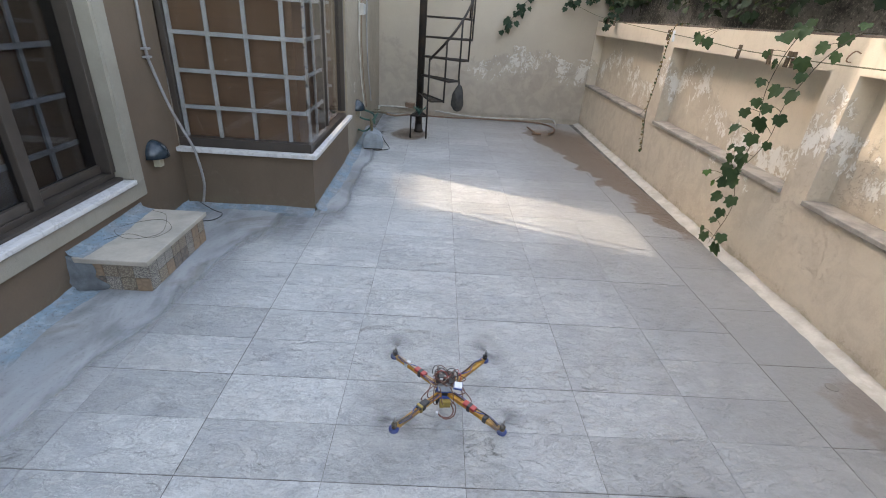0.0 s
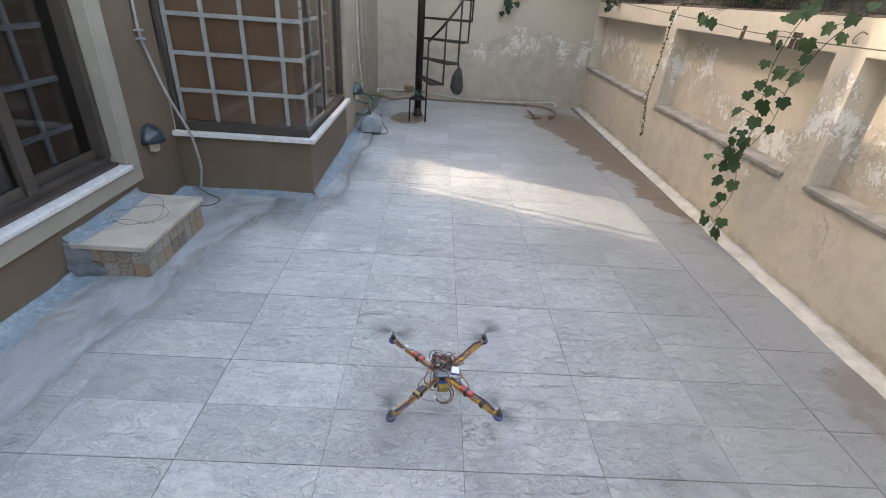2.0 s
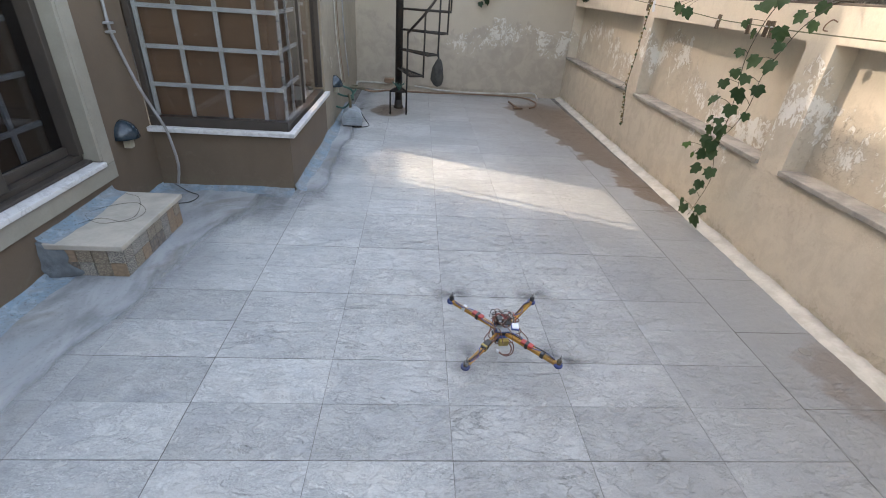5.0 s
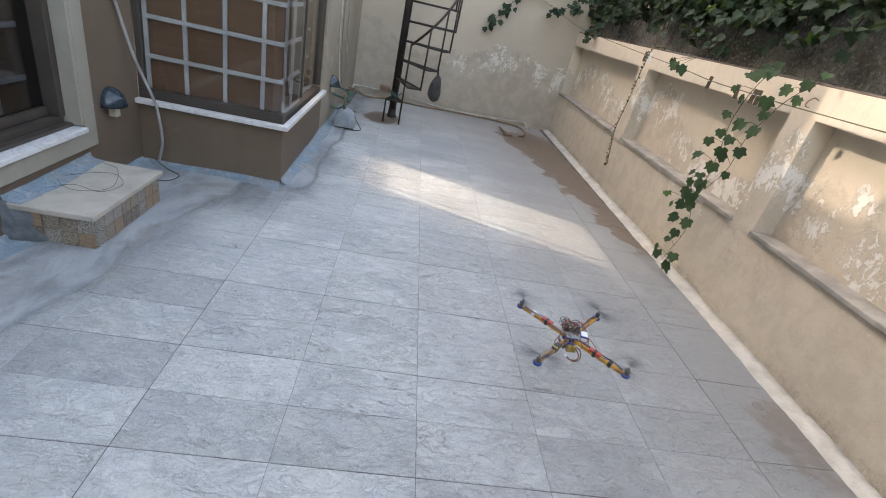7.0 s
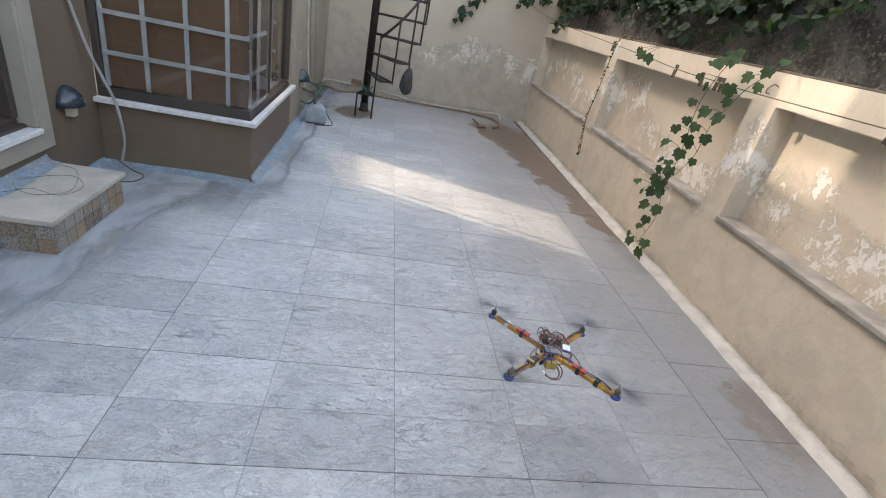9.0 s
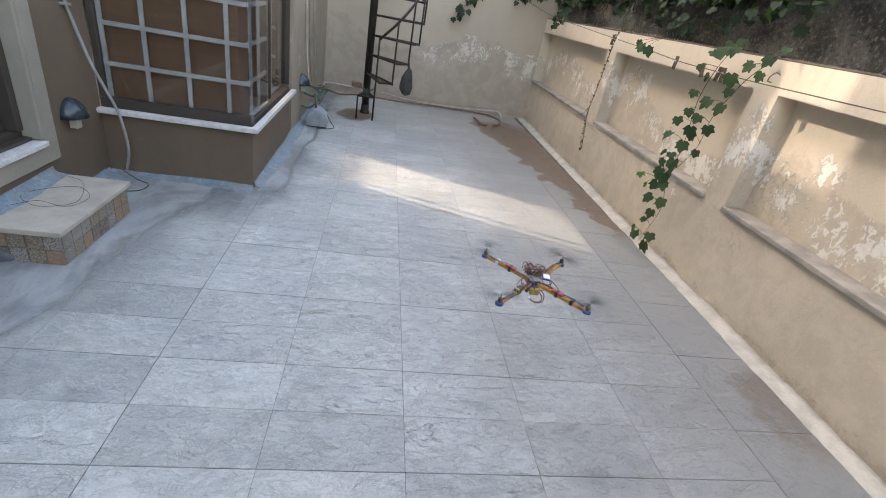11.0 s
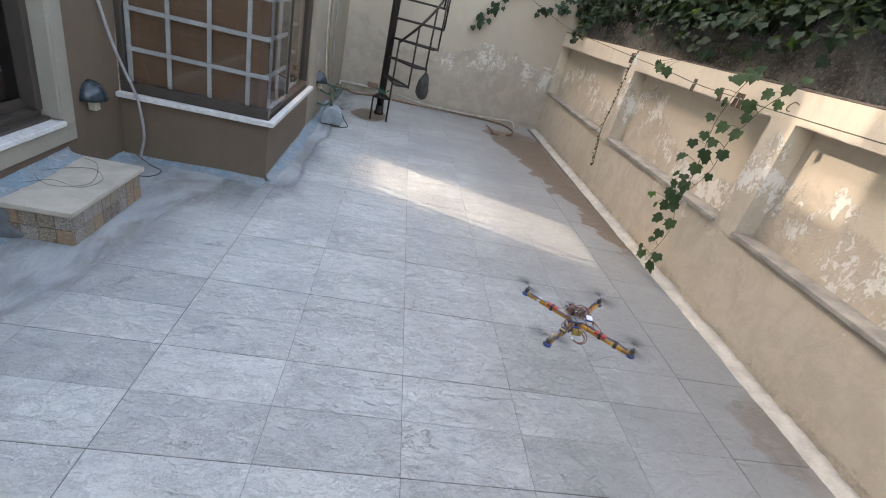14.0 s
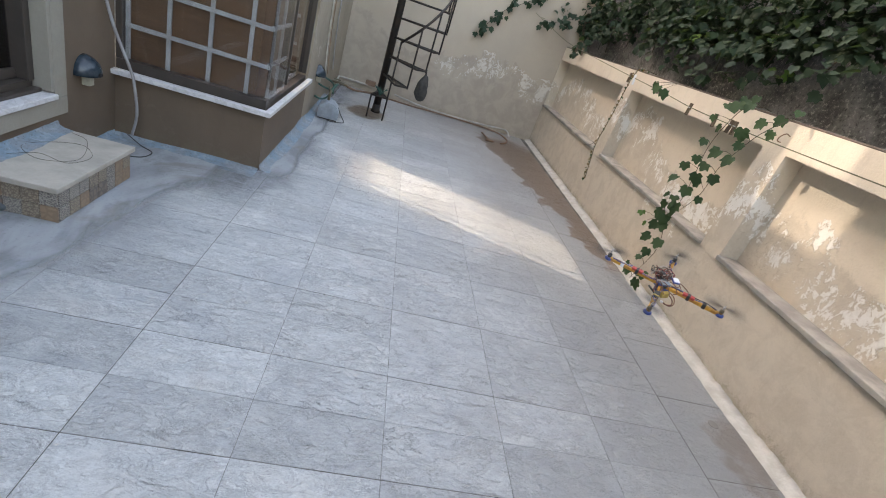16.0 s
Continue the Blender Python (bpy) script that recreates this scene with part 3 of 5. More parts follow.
DULLYELLOW = simple("dull_yellow_label", (0.42, 0.30, 0.07), (0.25, 0.17, 0.05), 0.5, 0, 30)
BLUEPLAST = simple("blue_plastic", (0.028, 0.075, 0.31), (0.020, 0.05, 0.20), 0.32, 0, 30)
REDPLAST = simple("red_sleeve", (0.48, 0.045, 0.036), (0.34, 0.035, 0.03), 0.4, 0, 30)
BLACKPLAST = simple("black_plastic", (0.02, 0.02, 0.022), (0.03, 0.03, 0.03), 0.5, 0, 30)
WHITEPLAST = simple("white_plastic", (0.75, 0.78, 0.80), (0.66, 0.69, 0.72), 0.35, 0, 30)
BROWNWIRE = simple("brown_wire", (0.19, 0.075, 0.050), (0.12, 0.050, 0.036), 0.45, 0, 40)
WHITEWIRE = simple("pale_wire", (0.5, 0.46, 0.42), (0.4, 0.37, 0.33), 0.5, 0, 40)
COPPER = simple("motor_winding", (0.40, 0.22, 0.08), (0.22, 0.13, 0.06), 0.4, 0.7, 40)
BLADE = blur_material()


# ---- mesh helpers ----
def add_box(bm, x0, x1, y0, y1, z0, z1, bevel=0.0):
    vs = [bm.verts.new((x, y, z)) for z in (z0, z1) for y in (y0, y1) for x in (x0, x1)]
    fs = [bm.faces.new([vs[i] for i in q]) for q in ((0, 2, 3, 1), (4, 5, 7, 6), (0, 1, 5, 4), (2, 6, 7, 3), (0, 4, 6, 2), (1, 3, 7, 5))]
    if bevel:
        es = list({e for fc in fs for e in fc.edges})
        bmesh.ops.bevel(bm, geom=es, offset=bevel, segments=2, affect="EDGES", profile=0.5)


def box_bm(*dims, bevel=0.0):
    bm = bmesh.new()
    add_box(bm, *dims, bevel=bevel)
    return bm


def add_tube(bm, pts, radii, sides=8, caps=True):
    """A round bar along the points; radii is one number or one a point."""
    pts = [Vector(p) for p in pts]
    if isinstance(radii, (int, float)):
        radii = [radii] * len(pts)
    rings, ref = [], None
    for i, p in enumerate(pts):
        d = (pts[min(i + 1, len(pts) - 1)] - pts[max(i - 1, 0)]).normalized()
        if ref is None:
            ref = Vector((0, 0, 1)) if abs(d.z) < 0.9 else Vector((1, 0, 0))
        u = (ref - d * ref.dot(d)).normalized()
        ref = u
        v = d.cross(u)
        rings.append([bm.verts.new(p + radii[i] * (math.cos(a) * u + math.sin(a) * v)) for a in (2 * math.pi * k / sides for k in range(sides))])
    for a, b in zip(rings, rings[1:]):
        for k in range(sides):
            bm.faces.new((a[k], a[(k + 1) % sides], b[(k + 1) % sides], b[k])).smooth = True
    if caps:
        bm.faces.new(rings[0][::-1])
        bm.faces.new(rings[-1])


def tube_bm(pts, radii, sides=8):
    bm = bmesh.new()
    add_tube(bm, pts, radii, sides)
    return bm


def smooth_line(pts, per=6):
    """Catmull-Rom through the points."""
    p = [Vector(q) for q in pts]
    p = [2 * p[0] - p[1]] + p + [2 * p[-1] - p[-2]]
    out = []
    for i in range(1, len(p) - 2):
        for k in range(per):
            t = k / per
            out.append(0.5 * (2 * p[i] + (p[i + 1] - p[i - 1]) * t + (2 * p[i - 1] - 5 * p[i] + 4 * p[i + 1] - p[i + 2]) * t * t
                              + (3 * p[i] - p[i - 1] - 3 * p[i + 1] + p[i + 2]) * t ** 3))
    return out + [p[-2]]


def add_lathe(bm, prof, sides=20, center=(0, 0, 0)):
    """Turned shape round z from (radius, height) pairs."""
    c = Vector(center)
    rings = [[bm.verts.new(c + Vector((r * math.cos(2 * math.pi * k / sides), r * math.sin(2 * math.pi * k / sides), z))) for k in range(sides)] for r, z in prof]
    for a, b in zip(rings, rings[1:]):
        for k in range(sides):
            bm.faces.new((a[k], a[(k + 1) % sides], b[(k + 1) % sides], b[k])).smooth = True
    bm.faces.new(rings[0][::-1])
    bm.faces.new(rings[-1])


def lathe_bm(prof, sides=20, center=(0, 0, 0)):
    bm = bmesh.new()
    add_lathe(bm, prof, sides, center)
    return bm


def mesh_of(name, bm, material):
    me = bpy.data.meshes.new(name)
    bmesh.ops.scale(bm, vec=(U, U, U), verts=bm.verts)
    bm.normal_update()
    bm.to_mesh(me)
    bm.free()
    me.materials.append(material)
    return me


def part(name, bm, material, parent=None, label="", m=None):
    ob = new(name, mesh_of(name, bm, material))
    ob.parent = parent
    if m is not None:
        ob.matrix_basis = m
    if label:
        ob["label"] = label
    return ob


def thing(name, m, label, category, group="", kind=""):
    ob = new(name)
    ob.empty_display_size = 0.05
    ob.matrix_basis = m
    return tagged(ob, label, category, group, kind)


def structure(name, bm, material, label, category):
    return tagged(part(name, bm, material), label, category, "", "structure")


# ---- ground and floor bed ----
bm = bmesh.new()
for q in ((-400, -400), (400, -400), (400, 400), (-400, 400)):
    bm.verts.new((*q, -0.08))
bm.faces.new(bm.verts)
structure("ground", bm, EARTH, "dry brown earth round the walled yard", "ground")
floor = structure("floor", box_bm(-2.46, 2.56, -3.0, 9.0, -0.07, -0.0022), GROUT, "grey slate-look tiled yard floor with dark joints", "floor")

# ---- right-hand parapet wall, turned by under a degree ----
WALL = place(2.388, 1.5, 0, 0, 0, -0.92)          # local: y along the wall, x into it
RECESS, TOP, SILL_Z, HEAD_Z = 0.165, 1.792, 0.755, 1.575
bays = [(5.99 - 1.5, 7.43), (3.25 - 1.5, 5.72 - 1.5), (0.53 - 1.5, 3.0 - 1.5), (-2.2 - 1.5, 0.28 - 1.5)]
bm = bmesh.new()
add_box(bm, RECESS, 0.30, -5.0, 7.6, 0, TOP)
add_box(bm, 0, RECESS, -5.0, 7.6, 0, SILL_Z - 0.045)
add_box(bm, 0, RECESS, -5.0, 7.6, HEAD_Z, TOP)
ends = [7.6] + [v for a, b in bays for v in (b, a)] + [-5.0]
for hi, lo in zip(ends[0::2], ends[1::2]):
    if hi - lo > 0.02:
        add_box(bm, 0, RECESS, lo, hi, SILL_Z - 0.045, HEAD_Z)
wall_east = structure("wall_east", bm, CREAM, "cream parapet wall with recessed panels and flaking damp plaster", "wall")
wall_east.matrix_basis = WALL
for a, b in bays:
    bm = bmesh.new()
    add_box(bm, -0.024, RECESS - 0.001, a + 0.004, b - 0.004, SILL_Z - 0.043, SILL_Z - 0.008, bevel=0.005)
    part("sill", bm, SILL, wall_east, "weathered grey stone sill of a recess")
bm = bmesh.new()
add_box(bm, 0.006, 0.32, -5.0, 7.6, TOP + 0.001, TOP + 0.014, bevel=0.004)
part("coping", bm, COPING, wall_east, "thin dark crumbling coping edge")

# cement fillet along the parapet
bm = bmesh.new()
rows_ = []
for k in range(400):
    y = -4.4 + k * 0.03
    w = 0.100 + 0.010 * noise.noise(Vector((y * 2.3, 0, 4))) + 0.008 * noise.noise(Vector((y * 11, 3, 4))) + 0.005 * noise.noise(Vector((y * 29, 8, 4)))
    h = 0.046 + 0.012 * noise.noise(Vector((y * 3.1, 7, 1))) + 0.010 * noise.noise(Vector((y * 17, 7, 1)))
    u = 0.006 * noise.noise(Vector((y * 21, 1, 9)))
    rows_.append([bm.verts.new((-w, y, -0.004)), bm.verts.new((-w + 0.012, y, 0.011 + u * 0.4)), bm.verts.new((-w * 0.4, y, h * 0.6 + u)), bm.verts.new((-0.001, y, h)), bm.verts.new((-0.001, y, -0.004))])
for a, b in zip(rows_, rows_[1:]):
    for i in range(4):
        bm.faces.new((a[i], b[i], b[i + 1], a[i + 1])).smooth = True
fil = structure("trim_kerb", bm, CEMENT, "worn cream cement fillet at the foot of the wall", "kerb")
fil.matrix_basis = WALL

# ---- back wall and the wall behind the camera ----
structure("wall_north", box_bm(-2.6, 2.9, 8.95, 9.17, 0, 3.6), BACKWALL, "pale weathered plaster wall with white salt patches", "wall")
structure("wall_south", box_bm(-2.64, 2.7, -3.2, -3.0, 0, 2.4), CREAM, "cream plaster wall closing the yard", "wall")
# roughcast wall of the neighbour
bm = bmesh.new()
N = 60
grid = [[bm.verts.new((2.86 + 0.03 * noise.noise(Vector((y * 0.9, z * 1.3, 2))), y, z)) for z in [0.0, 1.6, 1.9, 2.2, 2.5, 2.8, 3.1, 3.4]] for y in [-4 + 16.5 * k / N for k in range(N + 1)]]
for a, b in zip(grid, grid[1:]):
    for i in range(7):
        bm.faces.new((a[i], a[i + 1], b[i + 1], b[i])).smooth = True
add_box(bm, 2.95, 3.2, -4, 12.5, 0, 3.4)
structure("wall_neighbour", bm, ROUGHDARK, "dark rough concrete wall behind the parapet, overgrown with vine", "wall")

# ---- house ----
# ground-floor wall with the sliding door
DY0, DY1, DZ0, DZ1 = 0.95, 3.258, 0.455, 2.42
bm = bmesh.new()
add_box(bm, -2.67, -2.47, -3.0, DY0, 0, 4.4)
add_box(bm, -2.67, -2.47, DY1, 4.02, 0, 4.4)
add_box(bm, -2.67, -2.47, DY0, DY1, 0, DZ0)
add_box(bm, -2.67, -2.47, DY0, DY1, DZ1, 4.4)
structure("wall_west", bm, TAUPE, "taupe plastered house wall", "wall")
# projecting bay: low walls, wall above the windows, and the flank behind
bm = bmesh.new()
add_box(bm, -2.67, -1.30, 4.02, 4.14, 0, 0.505)
add_box(bm, -1.42, -1.30, 4.14, 5.78, 0, 0.505)
structure("wall_bay", bm, TAUPE, "low taupe plastered wall under the bay windows", "wall")
bm = bmesh.new()
add_box(bm, -2.47, -1.30, 4.02, 4.14, 2.32, 3.55)
add_box(bm, -1.42, -1.30, 4.14, 5.78, 2.32, 3.55)
structure("wall_bay_upper", bm, TAUPE, "taupe plastered wall over the bay windows", "wall")
structure("wall_over_bay", box_bm(-2.67, -2.47, 4.02, 5.78, 3.56, 4.4), TAUPE, "taupe plastered wall above the bay roof", "wall")
structure("wall_flank", box_bm(-1.46, -1.30, 5.78, 14.0, 0, 4.4), FLANK, "tan plastered flank wall of the house, lightened for its sunlit strip", "wall")
# unseen: far walls, roof with an added sun opening, added screen that blocks the sun
bm = bmesh.new()
add_box(bm, -9.2, -9.0, -3.0, 14.0, 0, 4.4)
add_box(bm, -9.0, -1.46, 13.8, 14.0, 0, 4.4)
add_box(bm, -9.0, -2.67, -3.0, -2.8, 0, 4.4)
structure("wall_house_far", bm, TAUPE, "plastered outer walls of the house", "wall")
# the hole in this unseen roof is added to shape the floor's sun patch
bm = bmesh.new()
add_box(bm, -9.2, -6.85, -3.0, 14.0, 4.402, 4.6)
add_box(bm, -6.85, -4.1, -3.0, 5.8, 4.402, 4.6)
add_box(bm, -6.85, -4.1, 8.3, 14.0, 4.402, 4.6)
add_box(bm, -4.1, -2.47, -3.0, 4.02, 4.402, 4.6)
add_box(bm, -4.1, -2.47, 4.02, 5.78, 4.402, 4.6)
add_box(bm, -4.1, -1.30, 5.78, 14.0, 4.402, 4.6)
add_box(bm, -2.66, -1.27, 3.99, 5.779, 3.552, 3.66)
structure("roof", bm, ROOFCON, "unseen flat concrete roof with a hole added for the sun patch", "roof")
# added screen, out of view: its one opening shapes the sun patch on the parapet
OY0, OY1, OZ0, OZ1 = 4.62, 5.22, 4.66, 5.6
bm = bmesh.new()
for a, b, c, d in ((-3.0, OY0, 4.602, 7.4), (OY1, 16.0, 4.602, 7.4), (OY0, OY1, 4.602, OZ0), (OY0, OY1, OZ1, 7.4)):
    add_box(bm, -2.57, -2.47, a, b, c, d)
structure("wall_terrace", bm, TAUPE, "unseen plastered screen added to cut the sunlight to one opening", "wall")
# added pane, never in view, that dims the sun falling through the opening
structure("window_2", box_bm(-2.525, -2.515, OY0, OY1, OZ0, OZ1), SUNDIM, "unseen grey pane added to dim the sun patch on the parapet", "window")
bm = box_bm(-9.0, -2.69, -2.8, 13.8, -0.06, 0.3)
add_box(bm, -2.69, -1.47, 4.2, 13.8, -0.06, 0.3)
structure("floor_house", bm, ROOFCON, "bare concrete floor inside the house", "floor")


def lattice(parent, plane, at, u0, u1, us, zs, z0, z1, w=0.032, d=0.02):
    """Flat bars in the plane "x" or "y" at a depth, uprights at us and cross bars at zs."""
    def bar(a, b, c, e, off):
        bm = bmesh.new()
        if plane == "y":
            add_box(bm, a, b, at + off, at + off + d, c, e, bevel=0.003)
        else:
            add_box(bm, at - off - d, at - off, a, b, c, e, bevel=0.003)
        part("grille_bar", bm, GRILLE, parent)
    for u in us:
        bar(u - w / 2, u + w / 2, z0, z1, 0.006)
    for z in zs:
        bar(u0, u1, z - w / 2, z + w / 2, 0.0)


# bay windows
win = thing("window_1", place(0, 0, 0), "bay window with pale lattice grille, brown boards behind glass", "window", "", "structure")
part("window_sill", box_bm(-2.47, -1.245, 3.955, 4.02, 0.513, 0.553, bevel=0.006), MARBLE, win, "white marble sill")
part("window_sill", box_bm(-1.30, -1.245, 4.0215, 5.80, 0.513, 0.553, bevel=0.006), MARBLE, win, "white marble sill")
part("window_frame", box_bm(-2.47, -1.31, 4.035, 4.125, 0.507, 0.625, bevel=0.004), BRONZE, win, "brown aluminium rail")
part("window_frame", box_bm(-1.41, -1.325, 4.127, 5.78, 0.507, 0.575, bevel=0.004), BRONZE, win, "brown aluminium rail")
part("window_frame", box_bm(-2.47, -2.425, 4.035, 4.125, 0.627, 2.32, bevel=0.004), BRONZE, win)
part("window_frame", box_bm(-2.423, -1.31, 4.035, 4.125, 2.25, 2.318, bevel=0.004), BRONZE, win)
part("window_frame", box_bm(-1.41, -1.325, 4.127, 5.78, 2.25, 2.318, bevel=0.004), BRONZE, win)
part("window_frame", box_bm(-1.40, -1.345, 4.745, 4.80, 0.602, 2.248, bevel=0.004), BRONZE, win)
part("window_frame", box_bm(-1.40, -1.345, 4.905, 4.93, 0.602, 2.248, bevel=0.004), BRONZE, win)
part("window_frame", box_bm(-1.41, -1.325, 5.745, 5.78, 0.602, 2.248, bevel=0.004), BRONZE, win)
lattice(win, "y", 4.07, -2.42, -1.33, (-2.405, -2.108, -1.80, -1.497), (0.885, 1.18, 1.472, 1.765, 2.06), 0.627, 2.248)
lattice(win, "x", -1.345, 4.09, 4.74, (4.24, 4.50), (0.885, 1.18, 1.472, 1.765, 2.06), 0.602, 2.248)
for dims in ((-2.422, -1.33, 4.045, 4.051, 0.627, 2.248), (-1.336, -1.330, 4.056, 4.742, 0.602, 2.248), (-1.375, -1.369, 4.802, 4.903, 0.602, 2.248), (-1.375, -1.369, 4.932, 5.743, 0.602, 2.248)):
    part("pane", box_bm(*dims), GLASS, win, "clear window glass").visible_shadow = False
part("board", box_bm(-2.42, -1.425, 4.128, 4.139, 0.508, 2.318), BOARD, win, "orange-brown wooden board behind the grille")
part("board", box_bm(-1.435, -1.425, 4.1405, 4.74, 0.508, 2.318), BOARD, win)

# boarded partition inside the bay, with its own grille
inner = place(-1.47, 5.78, 0, 0, 0, 180 - math.degrees(math.atan2(0.40, 0.917)))
part("board", box_bm(0.0, 2.2, -0.03, -0.01, 0.31, 2.31), BOARD, win, "wooden board inside the bay", inner)
for k in range(7):
    part("grille_bar", box_bm(0.06 + 0.3 * k, 0.09 + 0.3 * k, 0.0, 0.014, 0.31, 2.31, bevel=0.003), GRILLE, win, "", inner)
for z in (0.885, 1.18, 1.472, 1.765, 2.06):
    part("grille_bar", box_bm(0.0, 2.2, 0.0145, 0.022, z - 0.016, z + 0.016, bevel=0.003), GRILLE, win, "", inner)

# sliding door
door = thing("door_1", place(0, 0, 0), "closed brown aluminium sliding glass door with grille behind", "door", "", "structure")
part("door_surround", box_bm(-2.47, -2.435, DY0 - 0.15, DY1 + 0.122, DZ0 - 0.12, DZ0 - 0.001, bevel=0.004), TRIMCREAM, door, "pale plaster band")
part("door_surround", box_bm(-2.47, -2.435, DY1 + 0.001, DY1 + 0.122, DZ0, DZ1 + 0.15, bevel=0.004), TRIMCREAM, door)
part("door_surround", box_bm(-2.47, -2.435, DY0 - 0.15, DY0 - 0.001, DZ0, DZ1 + 0.15, bevel=0.004), TRIMCREAM, door)
part("door_jamb", box_bm(-2.62, -2.437, DY1 - 0.03, DY1 - 0.001, DZ0 + 0.045, DZ1, bevel=0.003), TRIMCREAM, door)
part("door_sill", box_bm(-2.66, -2.412, DY0, DY1 - 0.002, DZ0 + 0.001, DZ0 + 0.036, bevel=0.006), MARBLE, door, "white veined marble sill")
for a, b, x0 in ((DY1 - 0.085, DY1 - 0.032, -2.70), (2.46, 2.54, -2.60), (1.70, 1.78, -2.60)):
    part("door_frame", box_bm(x0, -2.53, a, b, DZ0 + 0.10, DZ1, bevel=0.004), BRONZE, door)
part("door_frame", box_bm(-2.655, -2.545, DY0, DY1 - 0.032, DZ0 + 0.037, DZ0 + 0.098, bevel=0.004), BRONZE, door, "brown aluminium track")
part("door_frame", box_bm(-2.543, -2.492, DY0, DY1 - 0.032, DZ0 + 0.037, DZ0 + 0.060, bevel=0.003), BRONZE, door, "low brown aluminium track lip")
part("door_frame", box_bm(-2.65, -2.60, 2.542, DY1 - 0.087, DZ0 + 0.10, DZ0 + 0.16, bevel=0.004), BRONZE, door)
part("door_frame", box_bm(-2.60, -2.55, 1.782, 2.458, DZ0 + 0.10, DZ0 + 0.16, bevel=0.004), BRONZE, door)
for a, b, x in ((2.54, DY1 - 0.085, -2.628), (1.78, 2.46, -2.575), (0.97, 1.70, -2.575)):
    part("pane", box_bm(x, x + 0.006, a, b, DZ0 + 0.162, DZ1 - 0.01), TINTED, door, "grey tinted door glass").visible_shadow = False
lattice(door, "x", -2.672, 1.0, 3.14, (1.39, 1.69, 1.99, 2.29, 2.59, 2.90), (0.79, 1.10, 1.415, 1.73, 2.03), 0.46, 2.4)
part("curtain", box_bm(-2.735, -2.72, 0.9, 3.3, 0.31, 2.5), DARKROOM, door, "brown wooden board behind the door grille")


# blue-grey waterproof cement smeared along the house
def smear(name, line, inward, width, height, seed):
    bm = bmesh.new()
    rows = []
    a, b = Vector(line[0]), Vector(line[1])
    n = max(8, int((b - a).length / 0.025))
    side = Vector(inward)
    for k in range(n + 1):
        p = a.lerp(b, k / n)
        w = width * (1 + 0.5 * noise.noise(Vector((k * 0.035, seed, 0))) + 0.10 * noise.noise(Vector((k * 0.2, seed, 3))) + 0.06 * noise.noise(Vector((k * 0.9, seed, 6))))
        h = height * (0.8 + 0.6 * noise.noise(Vector((k * 0.05, seed, 9))) + 0.12 * noise.noise(Vector((k * 0.4, seed, 5))))
        q = [p + Vector((0, 0, h)), p + side * w * 0.10 + Vector((0, 0, h * 0.40)), p + side * w * 0.38 + Vector((0, 0, h * 0.08 + 0.003)), p + side * w + Vector((0, 0, 0.0005))]
        rows.append([bm.verts.new(v) for v in q])
    for r, s in zip(rows, rows[1:]):
        for i in range(3):
            bm.faces.new((r[i], s[i], s[i + 1], r[i + 1])).smooth = True
    bmesh.ops.recalc_face_normals(bm, faces=bm.faces)
    structure(name, bm, BLUECEM, "blue-grey cement smeared along the wall foot", "trim")


smear("trim_smear_west", ((-2.468, -1.0, 0), (-2.468, 4.0, 0)), (1, 0, 0), 0.21, 0.055, 1.0)
smear("trim_smear_bay_front", ((-2.46, 4.018, 0), (-1.30, 4.018, 0)), (0, -1, 0), 0.17, 0.035, 5.0)
smear("trim_smear_bay_side", ((-1.298, 4.022, 0), (-1.298, 7.6, 0)), (1, 0, 0), 0.14, 0.07, 8.0)

smear("trim_smear_step", ((-2.4675, 2.50, 0.2353), (-2.4675, 3.32, 0.2353)), (1, 0, 0), 0.10, 0.05, 12.0)


